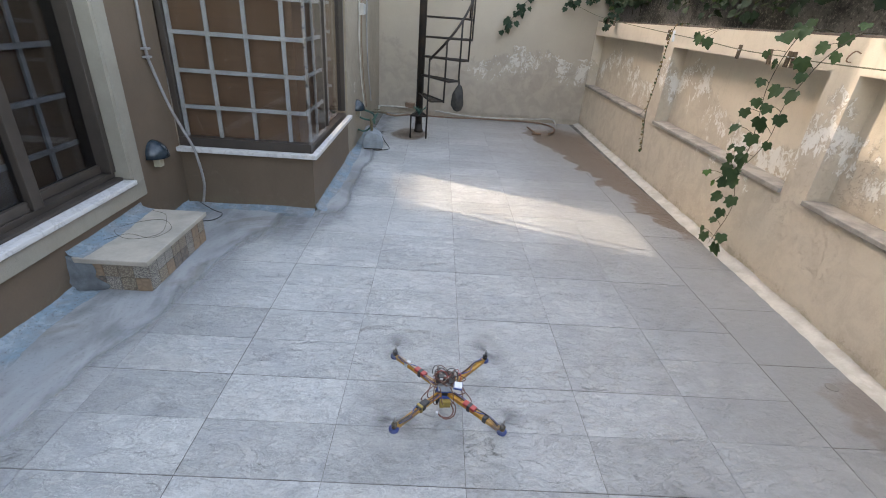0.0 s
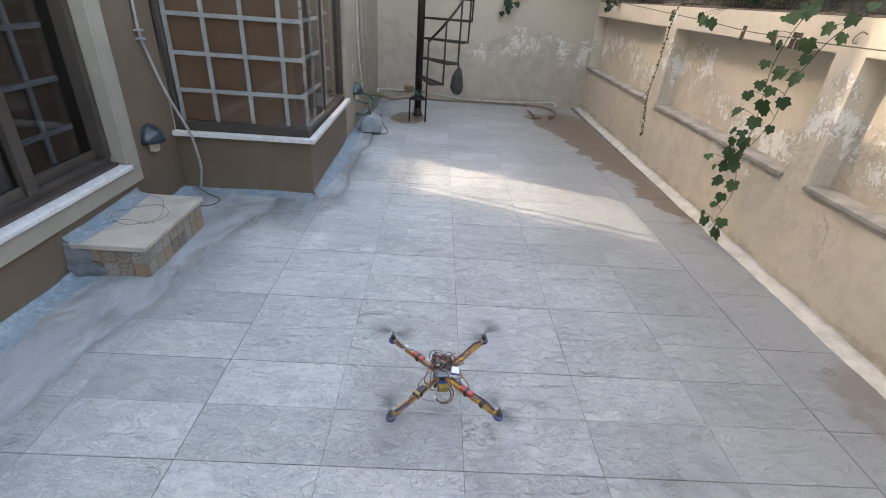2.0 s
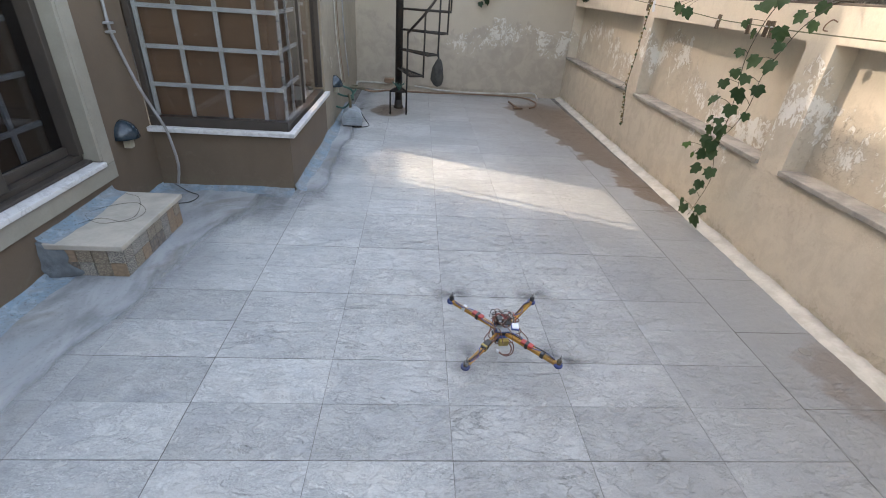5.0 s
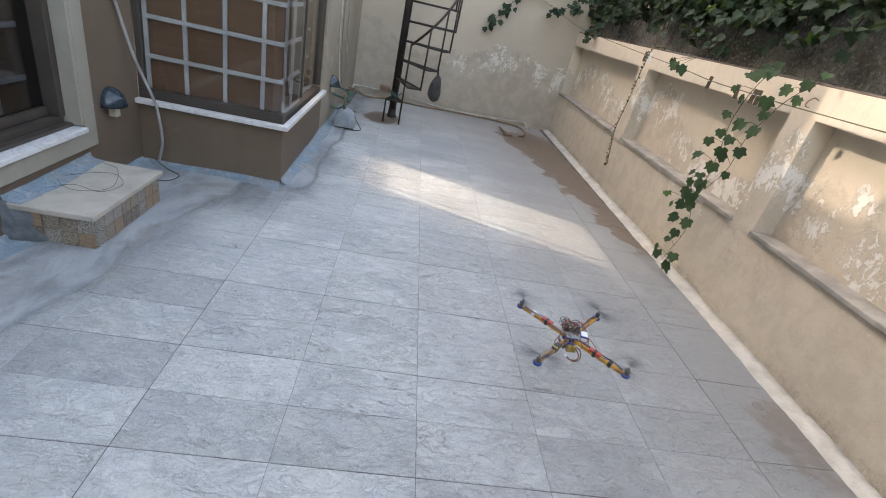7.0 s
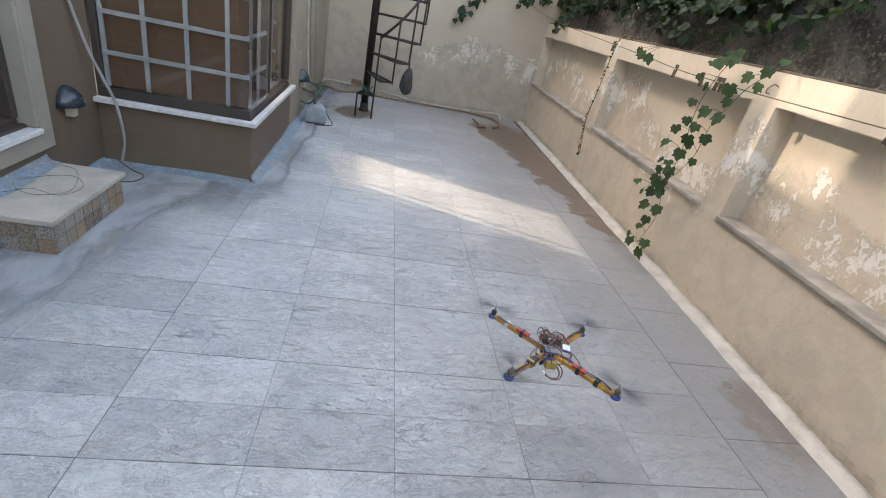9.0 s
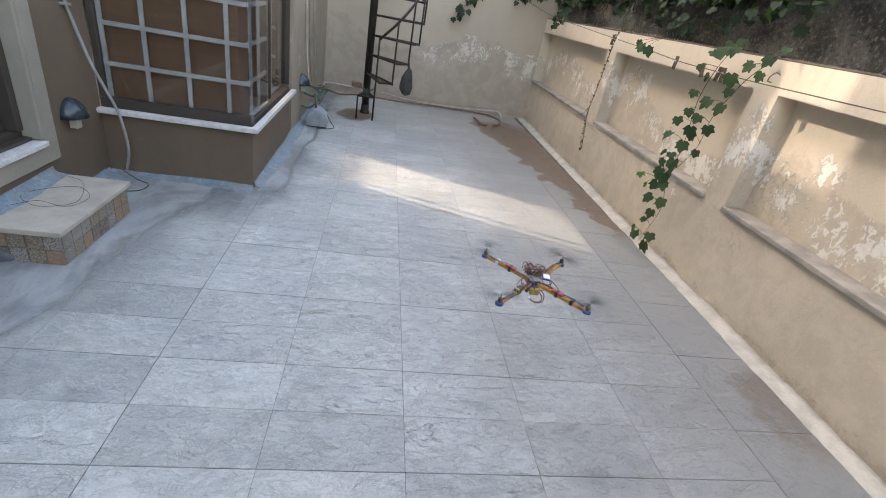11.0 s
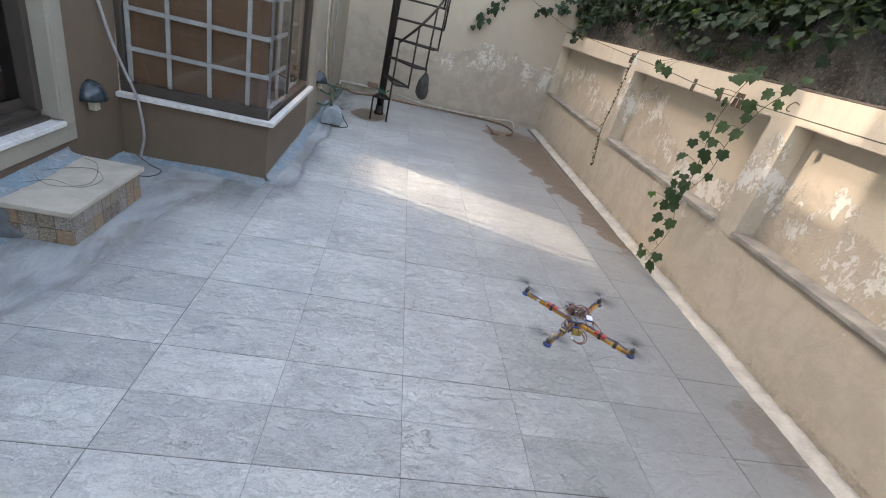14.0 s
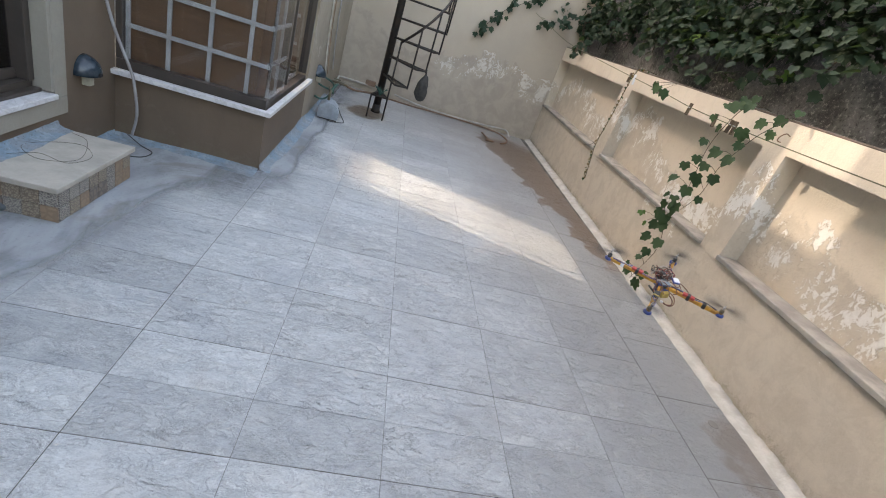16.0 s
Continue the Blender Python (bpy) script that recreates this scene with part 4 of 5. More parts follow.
def skim_material():
    """Thin grey cement film, trowelled along the house, that thins out into the tiles."""
    m, nt, bsdf = fresh("cement_skim")
    pos, (px_, py_, pz_) = position(nt)
    drag = noise_tex(nt, stretched(nt, pos, 3.2, 1.0, 1), 1.1, 6, 0.55, 1.0)
    cloud = noise_tex(nt, pos, 1.7, 5, 0.6, 0.9)
    fine = noise_tex(nt, pos, 48.0, 4, 0.7)
    col = mix(nt, ramp(nt, drag, 0.38, 0.62), (0.235, 0.242, 0.248), (0.370, 0.382, 0.392))
    col = mix(nt, math_node(nt, "MULTIPLY", ramp(nt, cloud, 0.52, 0.66), 0.75), col, (0.215, 0.198, 0.176))
    col = mix(nt, math_node(nt, "MULTIPLY", ramp(nt, cloud, 0.46, 0.34), 0.5), col, (0.330, 0.365, 0.388))
    col = mix(nt, math_node(nt, "MULTIPLY", ramp(nt, fine, 0.55, 0.66), 0.30), col, (0.10, 0.10, 0.10))
    nt.links.new(col, bsdf.inputs["Base Color"])
    bsdf.inputs["Roughness"].default_value = 0.62
    bumped(nt, bsdf, math_node(nt, "ADD", math_node(nt, "MULTIPLY", drag, 0.8), math_node(nt, "MULTIPLY", fine, 0.2)), 0.5, 0.008)
    # worn through towards the edge of the trowelled strip
    att = nt.nodes.new("ShaderNodeAttribute")
    att.attribute_name = "cover"
    worn = math_node(nt, "ADD", att.outputs["Fac"], math_node(nt, "MULTIPLY", math_node(nt, "SUBTRACT", drag, 0.5), 1.4))
    clear = nt.nodes.new("ShaderNodeBsdfTransparent")
    mixer = nt.nodes.new("ShaderNodeMixShader")
    nt.links.new(math_node(nt, "MULTIPLY", ramp(nt, worn, 0.15, 0.95), math_node(nt, "MULTIPLY", ramp(nt, att.outputs["Fac"], 0.0, 0.35), 0.90)), mixer.inputs[0])
    nt.links.new(clear.outputs[0], mixer.inputs[1])
    nt.links.new(bsdf.outputs[0], mixer.inputs[2])
    nt.links.new(mixer.outputs[0], nt.nodes["Material Output"].inputs["Surface"])
    return m


def skim(name, a, b, start, reach):
    """A film from the line x = start out to reach(y), between y = a and b."""
    verts, faces, cover, n, k = [], [], [], int((b - a) / 0.04), 24
    for i in range(n + 1):
        y = a + (b - a) * i / n
        for j in range(k + 1):
            f = j / k
            x = start + (reach(y) - start) * f
            fade = min(1.0, (1 - f) * 2.6) * min(1.0, (y - a) / 0.5, 1.0)
            z = 0.0012 + 0.006 * fade * max(0.0, 0.4 + noise.noise(Vector((x * 3.5, y * 1.2, 3))))
            verts.append((U * x, U * y, U * z))
            cover.append(fade)
    for i in range(n):
        for j in range(k):
            q = i * (k + 1) + j
            faces.append((q, q + 1, q + k + 2, q + k + 1))
    me = bpy.data.meshes.new(name)
    me.from_pydata(verts, [], faces)
    at = me.attributes.new("cover", "FLOAT", "POINT")
    for v, c in zip(at.data, cover):
        v.value = c
    me.materials.append(SKIM)
    for p in me.polygons:
        p.use_smooth = True
    tagged(new(name, me), "thin trowelled grey cement film over the tiles", "cement", "", "structure")


SKIM = skim_material()
# rough cement daubed over the end of the step, against the wall
bm = bmesh.new()
daub = []
for i in range(15):
    f = i / 14
    row = []
    for j in range(11):
        g = j / 10
        x = -2.468 + (0.13 + 0.06 * noise.noise(Vector((g * 3, 1, 4))) + 0.05 * (1 - g)) * f
        y = 2.512 - (0.024 * (1 - f) ** 0.7 + 0.03 * (1 - g) * (1 - f)) * (1 + 0.5 * noise.noise(Vector((f * 5, g * 5, 2))))
        row.append(bm.verts.new((x, y, 0.001 + 0.245 * g - 0.05 * f * g)))
    daub.append(row)
for r, q in zip(daub, daub[1:]):
    for j in range(10):
        bm.faces.new((r[j], q[j], q[j + 1], r[j + 1])).smooth = True
for r, q in zip(daub, daub[1:]):
    bm.faces.new((r[10], q[10], bm.verts.new((q[10].co.x, 2.53, q[10].co.z)), bm.verts.new((r[10].co.x, 2.53, r[10].co.z))))
bmesh.ops.remove_doubles(bm, verts=bm.verts, dist=0.0002)
bmesh.ops.recalc_face_normals(bm, faces=bm.faces)
structure("trim_daub_step", bm, DAUB, "dark rough cement daubed over the end of the step", "trim")
skim("trim_skim_house", -0.6, 4.0, -2.455, lambda y: -1.66 + 0.10 * noise.noise(Vector((y * 1.3, 2, 0))) + 0.36 * min(1.0, max(0.0, (y - 3.0) / 0.7)) - 0.34 * min(1.0, max(0.0, (2.1 - y) / 0.9)))
skim("trim_skim_flank", 3.7, 7.4, -1.297, lambda y: -0.98 + 0.06 * noise.noise(Vector((y * 1.6, 5, 0))))

# ---- step in front of the door ----
step = thing("step", place(0, 0, 0), "small masonry step with cream slab and patterned mosaic tile sides", "step")
part("core", box_bm(-2.466, -2.006, 2.526, 3.29, 0.0, 0.198), CEMENT, step)
part("slab", box_bm(-2.466, -1.975, 2.49, 3.325, 0.20, 0.235, bevel=0.006), SLAB, step, "cream stone slab")
PATTERN = []
for i, (c1, c2, sc) in enumerate((((0.33, 0.22, 0.145), (0.27, 0.18, 0.12), 20), ((0.13, 0.11, 0.10), (0.46, 0.42, 0.36), 80), ((0.34, 0.28, 0.21), (0.15, 0.11, 0.085), 66),
                                  ((0.22, 0.165, 0.13), (0.12, 0.10, 0.09), 25), ((0.40, 0.365, 0.315), (0.13, 0.11, 0.10), 90))):
    m, nt, bsdf = fresh("mosaic_%s" % "abcde"[i])
    wv = node(nt, "ShaderNodeTexVoronoi", Scale=float(sc))
    wv.feature = "DISTANCE_TO_EDGE"
    nt.links.new(object_coords(nt), wv.inputs["Vector"])
    col = mix(nt, ramp(nt, wv.outputs["Distance"], 0.06, 0.16), c2, c1)
    nt.links.new(mix(nt, math_node(nt, "MULTIPLY", noise_tex(nt, object_coords(nt), 30), 0.5), col, tuple(v * 0.6 for v in c1)), bsdf.inputs["Base Color"])
    bsdf.inputs["Roughness"].default_value = 0.5
    PATTERN.append(m)
rng = random.Random(4)
for row in range(2):
    z0 = 0.004 + row * 0.098
    for k in range(8):
        y0 = 2.528 + k * 0.0955
        part("mosaic_tile", box_bm(-2.004, -1.994, y0 + 0.002, y0 + 0.0935, z0, z0 + 0.094, bevel=0.002), PATTERN[rng.randrange(5)], step)
    for k in range(5):
        x0 = -2.466 + k * 0.0945
        part("mosaic_tile", box_bm(x0 + 0.002, x0 + 0.0925, 2.514, 2.524, z0, z0 + 0.094, bevel=0.002), PATTERN[rng.randrange(5)], step)
wire = [(-2.40, 2.75, 0.239), (-2.30, 2.86, 0.239), (-2.12, 2.82, 0.239), (-2.07, 2.98, 0.239), (-2.2, 3.12, 0.24), (-2.35, 3.05, 0.24), (-2.42, 2.9, 0.241), (-2.25, 2.78, 0.242), (-2.1, 2.9, 0.241), (-2.22, 3.2, 0.239), (-2.36, 3.28, 0.239)]
tagged(part("loose_wire", tube_bm(smooth_line(wire), 0.0012, 6), STEM), "thin dark wire lying in loops on the step", "wire")
coil = [(-2.33, 3.93, 0.06), (-2.20, 3.88, 0.012), (-2.08, 3.80, 0.012), (-2.10, 3.66, 0.012), (-2.25, 3.62, 0.012), (-2.33, 3.70, 0.012)]
tagged(part("cable", tube_bm(smooth_line(coil), 0.004, 6), DARKWIRE), "dark cable curled on the floor by the bay", "cable")
hose = [(-2.45, 3.77, 2.6), (-2.45, 3.775, 2.0), (-2.45, 3.776, 1.69), (-2.448, 3.768, 1.345), (-2.44, 3.80, 1.2), (-2.40, 3.87, 0.9), (-2.31, 3.91, 0.62), (-2.28, 3.92, 0.5), (-2.26, 3.93, 0.25), (-2.30, 3.94, 0.06)]
pipe = thing("conduit", place(0, 0, 0), "grey flexible conduit hanging down the house wall", "conduit")
part("tube", tube_bm(smooth_line(hose), 0.0110, 10), GREYPLASTIC, pipe)
for z in (1.36, 1.30):
    part("clip", box_bm(-2.470, -2.425, 3.735, 3.80, z - 0.008, z + 0.008, bevel=0.003), GREYPLASTIC, pipe)


def wall_lamp(m):
    lamp = thing("wall_lamp", m, "smoked blue dome wall lamp on a cream base", "wall lamp", "dome lamps on the house walls")
    bm = bmesh.new()
    rings = []
    for i in range(8):
        a = math.pi / 2 * i / 7
        rings.append([bm.verts.new((0.115 * math.cos(a) * math.cos(b), 0.115 * math.cos(a) * math.sin(b), 0.135 * math.sin(a) - 0.02)) for b in (-math.pi / 2 + math.pi * k / 12 for k in range(13))])
    for r, s in zip(rings, rings[1:]):
        for k in range(12):
            bm.faces.new((r[k], r[k + 1], s[k + 1], s[k])).smooth = True
    bm.faces.new([r for r in rings[0]][::-1])
    bmesh.ops.remove_doubles(bm, verts=bm.verts, dist=0.0005)
    part("shade", bm, DOME, lamp, "smoked blue glass dome")
    part("back_plate", box_bm(-0.004, 0.006, -0.07, 0.07, -0.018, 0.08, bevel=0.002), BLACKPLAST, lamp)
    part("base", box_bm(0.0, 0.055, -0.03, 0.03, -0.10, -0.022, bevel=0.006), LAMPBASE, lamp, "cream lamp base")
    return lamp


first_lamp = wall_lamp(place(-2.466, 3.615, 0.585))
copy_thing(first_lamp, place(-1.296, 6.42, 0.52))

# ---- pump, taps and pipes by the flank wall ----
pump = thing("water_pump", place(-1.07, 6.42, 0, 0, 0, 6) @ Matrix.Diagonal((0.82, 0.82, 0.82, 1)), "grey-blue rounded water pump with cable on the tiles", "pump")
bm = bmesh.new()
prof = [(-0.16, 0.02), (-0.165, 0.13), (-0.15, 0.19), (-0.10, 0.245), (-0.04, 0.27), (0.04, 0.27), (0.10, 0.245), (0.15, 0.19), (0.165, 0.13), (0.16, 0.02)]
for y in (-0.17, 0.17):
    bm.faces.new([bm.verts.new((x, y, z)) for x, z in (prof if y > 0 else prof[::-1])])
bm.verts.ensure_lookup_table()
v0, v1 = [v for v in bm.verts if v.co.y < 0][::-1], [v for v in bm.verts if v.co.y > 0]
for i in range(10):
    bm.faces.new((v0[i], v0[(i + 1) % 10], v1[(i + 1) % 10], v1[i]))
bmesh.ops.recalc_face_normals(bm, faces=bm.faces)
bmesh.ops.bevel(bm, geom=list(bm.edges), offset=0.012, segments=2, affect="EDGES")
part("housing", bm, PUMPGREY, pump, "grey-blue metal housing")
part("foot", box_bm(-0.15, 0.15, -0.15, 0.15, 0.0, 0.02, bevel=0.004), BLACKIRON, pump)
part("outlet", tube_bm([(-0.03, 0.05, 0.26), (-0.03, 0.05, 0.40), (-0.05, 0.10, 0.47)], 0.022, 10), BRASS, pump)
for k in range(4):
    part("fin", box_bm(-0.10, 0.10, -0.178, -0.172, 0.06 + k * 0.035, 0.072 + k * 0.035), PUMPGREY, pump)
part("cord", tube_bm(smooth_line([(0.14, 0.02, 0.2), (0.2, 0.0, 0.1), (0.27, -0.06, 0.012), (0.22, -0.16, 0.010), (0.08, -0.22, 0.010), (0.0, -0.2, 0.010)]), 0.007, 6), DARKWIRE, pump, "black power cord")
tap = thing("standpipe", place(-1.1, 6.62, 0), "green hoses and brass valve on the flank wall", "tap")
part("valve", tube_bm([(-0.06, 0.1, 0.42), (0.05, 0.12, 0.43), (0.17, 0.16, 0.41)], 0.017, 10), BRASS, tap, "dull brass valve")
part("handle", box_bm(-0.01, 0.08, 0.10, 0.13, 0.455, 0.47, bevel=0.004), BRASS, tap)
for pts in ([(-0.19, -0.1, 0.50), (-0.1, -0.05, 0.47), (0.0, 0.05, 0.40), (0.02, 0.0, 0.28)], [(-0.19, 0.0, 0.36), (-0.1, 0.02, 0.33), (0.0, 0.0, 0.34), (0.06, 0.05, 0.42)],
            [(-0.19, -0.15, 0.22), (-0.10, -0.12, 0.2), (-0.02, -0.08, 0.26), (0.03, 0.05, 0.40)]):
    part("hose", tube_bm(smooth_line(pts), 0.013, 8), GREENHOSE, tap, "green rubber hose")
run = [(-0.93, 6.78, 0.40), (-0.82, 7.05, 0.33), (-0.62, 7.5, 0.27), (-0.3, 8.1, 0.15), (0.1, 8.55, 0.06), (0.6, 8.78, 0.03), (1.2, 8.80, 0.03), (1.72, 8.72, 0.03), (1.9, 8.4, 0.03), (1.82, 8.0, 0.04), (1.70, 7.85, 0.035)]
tagged(part("hose", tube_bm(smooth_line(run, 8), 0.014, 8), PIPERUST), "brownish hose running along the back wall foot", "hose")
pp = thing("water_pipe", place(0, 0, 0), "off-white water pipe along the back wall", "pipe")
part("pipe", tube_bm(smooth_line([(-0.25, 8.90, 0.10), (0.3, 8.87, 0.05), (0.9, 8.86, 0.045), (1.55, 8.84, 0.07), (1.88, 8.82, 0.10), (1.98, 8.76, 0.09), (2.0, 8.6, 0.03)], 5), 0.014, 10), PIPEWHITE, pp)
part("pipe", tube_bm(smooth_line([(-1.27, 8.70, 0.02), (-1.27, 8.72, 0.13), (-1.22, 8.80, 0.14), (-0.75, 8.86, 0.13)], 4), 0.016, 10), PIPEWHITE, pp)
part("bracket", box_bm(-0.80, -0.62, 8.84, 8.948, 0.13, 0.21, bevel=0.01), PIPERUST, pp, "rusty pipe bracket")
br = thing("pipe_stub", place(1.55, 7.86, 0), "rusty pipe stub lying by the back wall", "pipe")
part("pipe", tube_bm([(-0.05, 0.05, 0.02), (-0.12, 0.5, 0.02)], 0.014, 8), PIPERUST, br)
part("tee", tube_bm([(-0.12, 0.0, 0.02), (0.03, 0.03, 0.02)], 0.016, 8), PIPERUST, br)

# cables and bracket on the flank wall
for k, (y, r) in enumerate(((6.65, 0.008), (6.85, 0.006), (7.35, 0.009))):
    pts = [(-1.285, y, 3.4), (-1.28, y + 0.03, 2.3), (-1.283, y - 0.02, 1.5), (-1.278, y + 0.06, 0.95), (-1.24, y + 0.1, 0.45)]
    tagged(part("cable", tube_bm(smooth_line(pts), r, 6), (PIPEWHITE, PIPERUST, GREYPLASTIC)[k]), "cable hanging down the flank wall", "cable", "cables on the flank wall")
sock = thing("junction_box", place(-1.298, 6.72, 1.72), "white weatherproof junction box on the flank wall", "junction box")
part("box", box_bm(0, 0.07, -0.06, 0.06, -0.07, 0.07, bevel=0.012), PIPEWHITE, sock)
part("cover", box_bm(0.071, 0.082, -0.05, 0.05, -0.06, 0.06, bevel=0.004), GRILLE, sock)

# ---- iron spiral stair at the back ----
CX, CY = -0.49, 7.55
stair = thing("spiral_stair", place(CX, CY, 0), "black iron spiral stair with open wedge treads", "staircase")
part("pole", tube_bm([(0, 0, 0.12), (0, 0, 4.6)], 0.055, 16), BLACKIRON, stair)
part("shoe", lathe_bm([(0.075, 0.0), (0.075, 0.03), (0.062, 0.045), (0.06, 0.13)], 16), BLACKIRON, stair, "dark iron foot of the pole")
rail_pts = []
for k in range(12):
    th = radians(-88 + 20.0 * k)
    z = 0.335 + 0.270 * k
    R = 0.74 if k else 0.44
    w = 0.10 if k else 0.12
    d, s = Vector((math.cos(th), math.sin(th), 0)), Vector((-math.sin(th), math.cos(th), 0))
    a0, a1 = d * 0.055 - s * 0.03, d * 0.055 + s * 0.03
    b0, b1 = d * R - s * w, d * R + s * w
    bm = bmesh.new()
    up = Vector((0, 0, z))
    for p, q in ((a0, b0), (b0, b1), (b1, a1)):
        add_tube(bm, [p + up, q + up], 0.014, 6)
    for j in range(1, 9):
        f_ = j / 9
        add_tube(bm, [a0.lerp(b0, f_) + up, a1.lerp(b1, f_) + up], 0.006, 5)
    part("tread", bm, BLACKIRON, stair)
    end = b1 + up
    low = Vector((end.x, end.y, 0.0)) if k == 0 else end - Vector((0, 0, 0.02))
    part("baluster", tube_bm([low, end + Vector((0, 0, 0.80))], 0.0125, 6), BLACKIRON, stair)
    if k == 0:
        part("leg", tube_bm([(b0.x, b0.y, 0), (b0.x, b0.y, z)], 0.0125, 6), BLACKIRON, stair)
    rail_pts.append(end + Vector((0, 0, 0.80)))
part("handrail", tube_bm(smooth_line(rail_pts, 4), 0.018, 8), BLACKIRON, stair)
bag = bmesh.new()
bmesh.ops.create_icosphere(bag, subdivisions=3, radius=1.0)
for v in bag.verts:
    c = v.co
    k = 1 + 0.35 * noise.noise(c * 1.6) + 0.12 * noise.noise(c * 4)
    w = 0.075 + 0.03 * (0.4 - c.z)
    v.co = Vector((c.x * w * k, c.y * 0.07 * k, c.z * 0.19 * (1 + 0.1 * noise.noise(c * 2))))
for fc in bag.faces:
    fc.smooth = True
bagm = place(0.09, 6.95, 0.66, 0, 0, 0)
sack = thing("hanging_bag", bagm, "dark grey crumpled cloth bag hung on the stair", "bag")
part("sack", bag, CLOTH, sack)
part("strap", tube_bm([(0, 0, 0.17), (-0.01, 0.0, 0.25), (-0.02, 0.0, 0.27)], 0.012, 6), CLOTH, sack)
plantpot = thing("wire_brush", place(-0.47, 7.13, 0.345), "bundle of dry green sprigs on the lowest tread", "plant")
bm = bmesh.new()
rng = random.Random(2)
for k in range(16):
    a = rng.uniform(0, 2 * math.pi)
    add_tube(bm, [(0, 0, 0), (0.05 * math.cos(a), 0.03 * math.sin(a), 0.08), (0.10 * math.cos(a), 0.07 * math.sin(a), 0.10 + 0.05 * rng.random())], [0.006, 0.006, 0.002], 5)
part("sprigs", bm, GREENHOSE, plantpot)


# ---- vine ----
def leaf_mesh(name, material, seed, size=1.0):
    """A five-lobed toothed leaf, folded along its midrib; stalk at the origin, tip along +y."""
    r = random.Random(seed)
    outline = []
    lobes = ((-158, 0.44), (-135, 0.46), (-112, 0.50), (-100, 0.60), (-84, 0.48), (-68, 0.57), (-52, 0.69), (-38, 0.50), (-20, 0.60), (0, 0.80), (20, 0.60), (38, 0.50), (52, 0.69), (68, 0.57), (84, 0.48), (100, 0.60), (112, 0.50), (135, 0.46), (158, 0.44))
    for a, q in lobes:
        q *= r.uniform(0.9, 1.1)
        a = radians(a)
        outline.append(Vector((math.sin(a) * q, 0.25 + math.cos(a) * q, 0)))
    bm = bmesh.new()
    c = bm.verts.new((0, 0.22 * size, -0.03 * size))
    base = bm.verts.new((0, 0, 0))
    vs = [bm.verts.new((p.x * size, p.y * size, (0.16 * abs(p.x) - 0.22 * p.y * p.y + r.uniform(-0.05, 0.05)) * size)) for p in outline]
    ring = [base] + vs
    for a, b in zip(ring, ring[1:] + ring[:1]):
        bm.faces.new((c, b, a)).smooth = True
    return mesh_of(name, bm, material)


LEAVES = [leaf_mesh("leaf", LEAF, s) for s in range(5)]
YOUNG = [leaf_mesh("leaf", LEAFYOUNG, s + 20) for s in range(2)]


def leaf_turn(out, r, spread=0.75):
    """A turn that faces a leaf along out, tip hanging down, with chance."""
    n = (Vector(out).normalized() + Vector((r.uniform(-1, 1), r.uniform(-1, 1), r.uniform(-1, 1))) * spread).normalized()
    tip = Vector((r.uniform(-0.6, 0.6), r.uniform(-0.6, 0.6), -1))
    tip = (tip - n * tip.dot(n)).normalized()
    side = tip.cross(n)
    return Matrix((side, tip, n)).transposed().to_4x4()


def hang_leaf(parent, at, size, out, mesh, r, stem_from=None, spread=0.7):
    ob = new("leaf", mesh)
    ob.parent = parent
    ob.matrix_basis = Matrix.Translation(U * Vector(at)) @ leaf_turn(out, r, spread) @ Matrix.Diagonal((size, size, size, 1))
    if stem_from is not None:
        part("leaf_stalk", tube_bm([stem_from, (Vector(stem_from) + Vector(at)) / 2 + Vector((0, 0, 0.01)), at], 0.0018, 4), STEM, parent)
    return ob


vine = thing("grape_vine", place(0, 0, 0), "grape vine trailing down the parapet with dark lobed leaves", "vine")
strands = [
    [(2.44, 3.40, 1.815), (2.36, 3.42, 1.82), (2.25, 3.46, 1.75), (2.23, 3.55, 1.45), (2.24, 3.53, 1.15), (2.24, 3.52, 0.95), (2.24, 3.56, 0.75), (2.25, 3.48, 0.50), (2.24, 3.55, 0.22), (2.24, 3.60, 0.10)],
    [(2.45, 3.05, 1.815), (2.36, 3.08, 1.80), (2.26, 3.14, 1.66), (2.25, 3.24, 1.50), (2.24, 3.32, 1.32), (2.25, 3.36, 1.08), (2.25, 3.50, 0.86), (2.25, 3.66, 0.74), (2.24, 3.84, 0.60)],
]
rng = random.Random(11)
for s, line in enumerate(strands):
    pts = smooth_line(line, 6)
    part("stem", tube_bm(pts, [0.0030 - 0.0013 * i / len(pts) for i in range(len(pts))], 6), STEM, vine)
    i = 6 if s == 0 else 4
    side = 1
    while i < len(pts):
        p = pts[i]
        size = rng.uniform(0.058, 0.100) * (0.75 if s == 1 and i > len(pts) - 8 else 1.0)
        young = s == 1 and i > len(pts) - 6
        off = Vector((rng.uniform(-0.09, -0.02), side * rng.uniform(0.02, 0.13), rng.uniform(-0.02, 0.08)))
        hang_leaf(vine, p + off, size, (-0.8, -0.35, 0.55), rng.choice(YOUNG if young else LEAVES), rng, p, 0.4)
        side = -side
        i += rng.choice((1, 2, 2)) if s == 0 else rng.choice((2, 2, 3))
for p in ((2.24, 4.75, 1.72), (2.22, 4.62, 1.70), (2.25, 4.85, 1.74)):
    hang_leaf(vine, Vector(p), rng.uniform(0.08, 0.12), (-0.8, -0.3, 0.6), rng.choice(LEAVES), rng, (2.40, 4.7, 1.80))

dry = thing("dry_creeper", place(0, 0, 0), "thin dried creeper strand with small withered leaves", "vine")
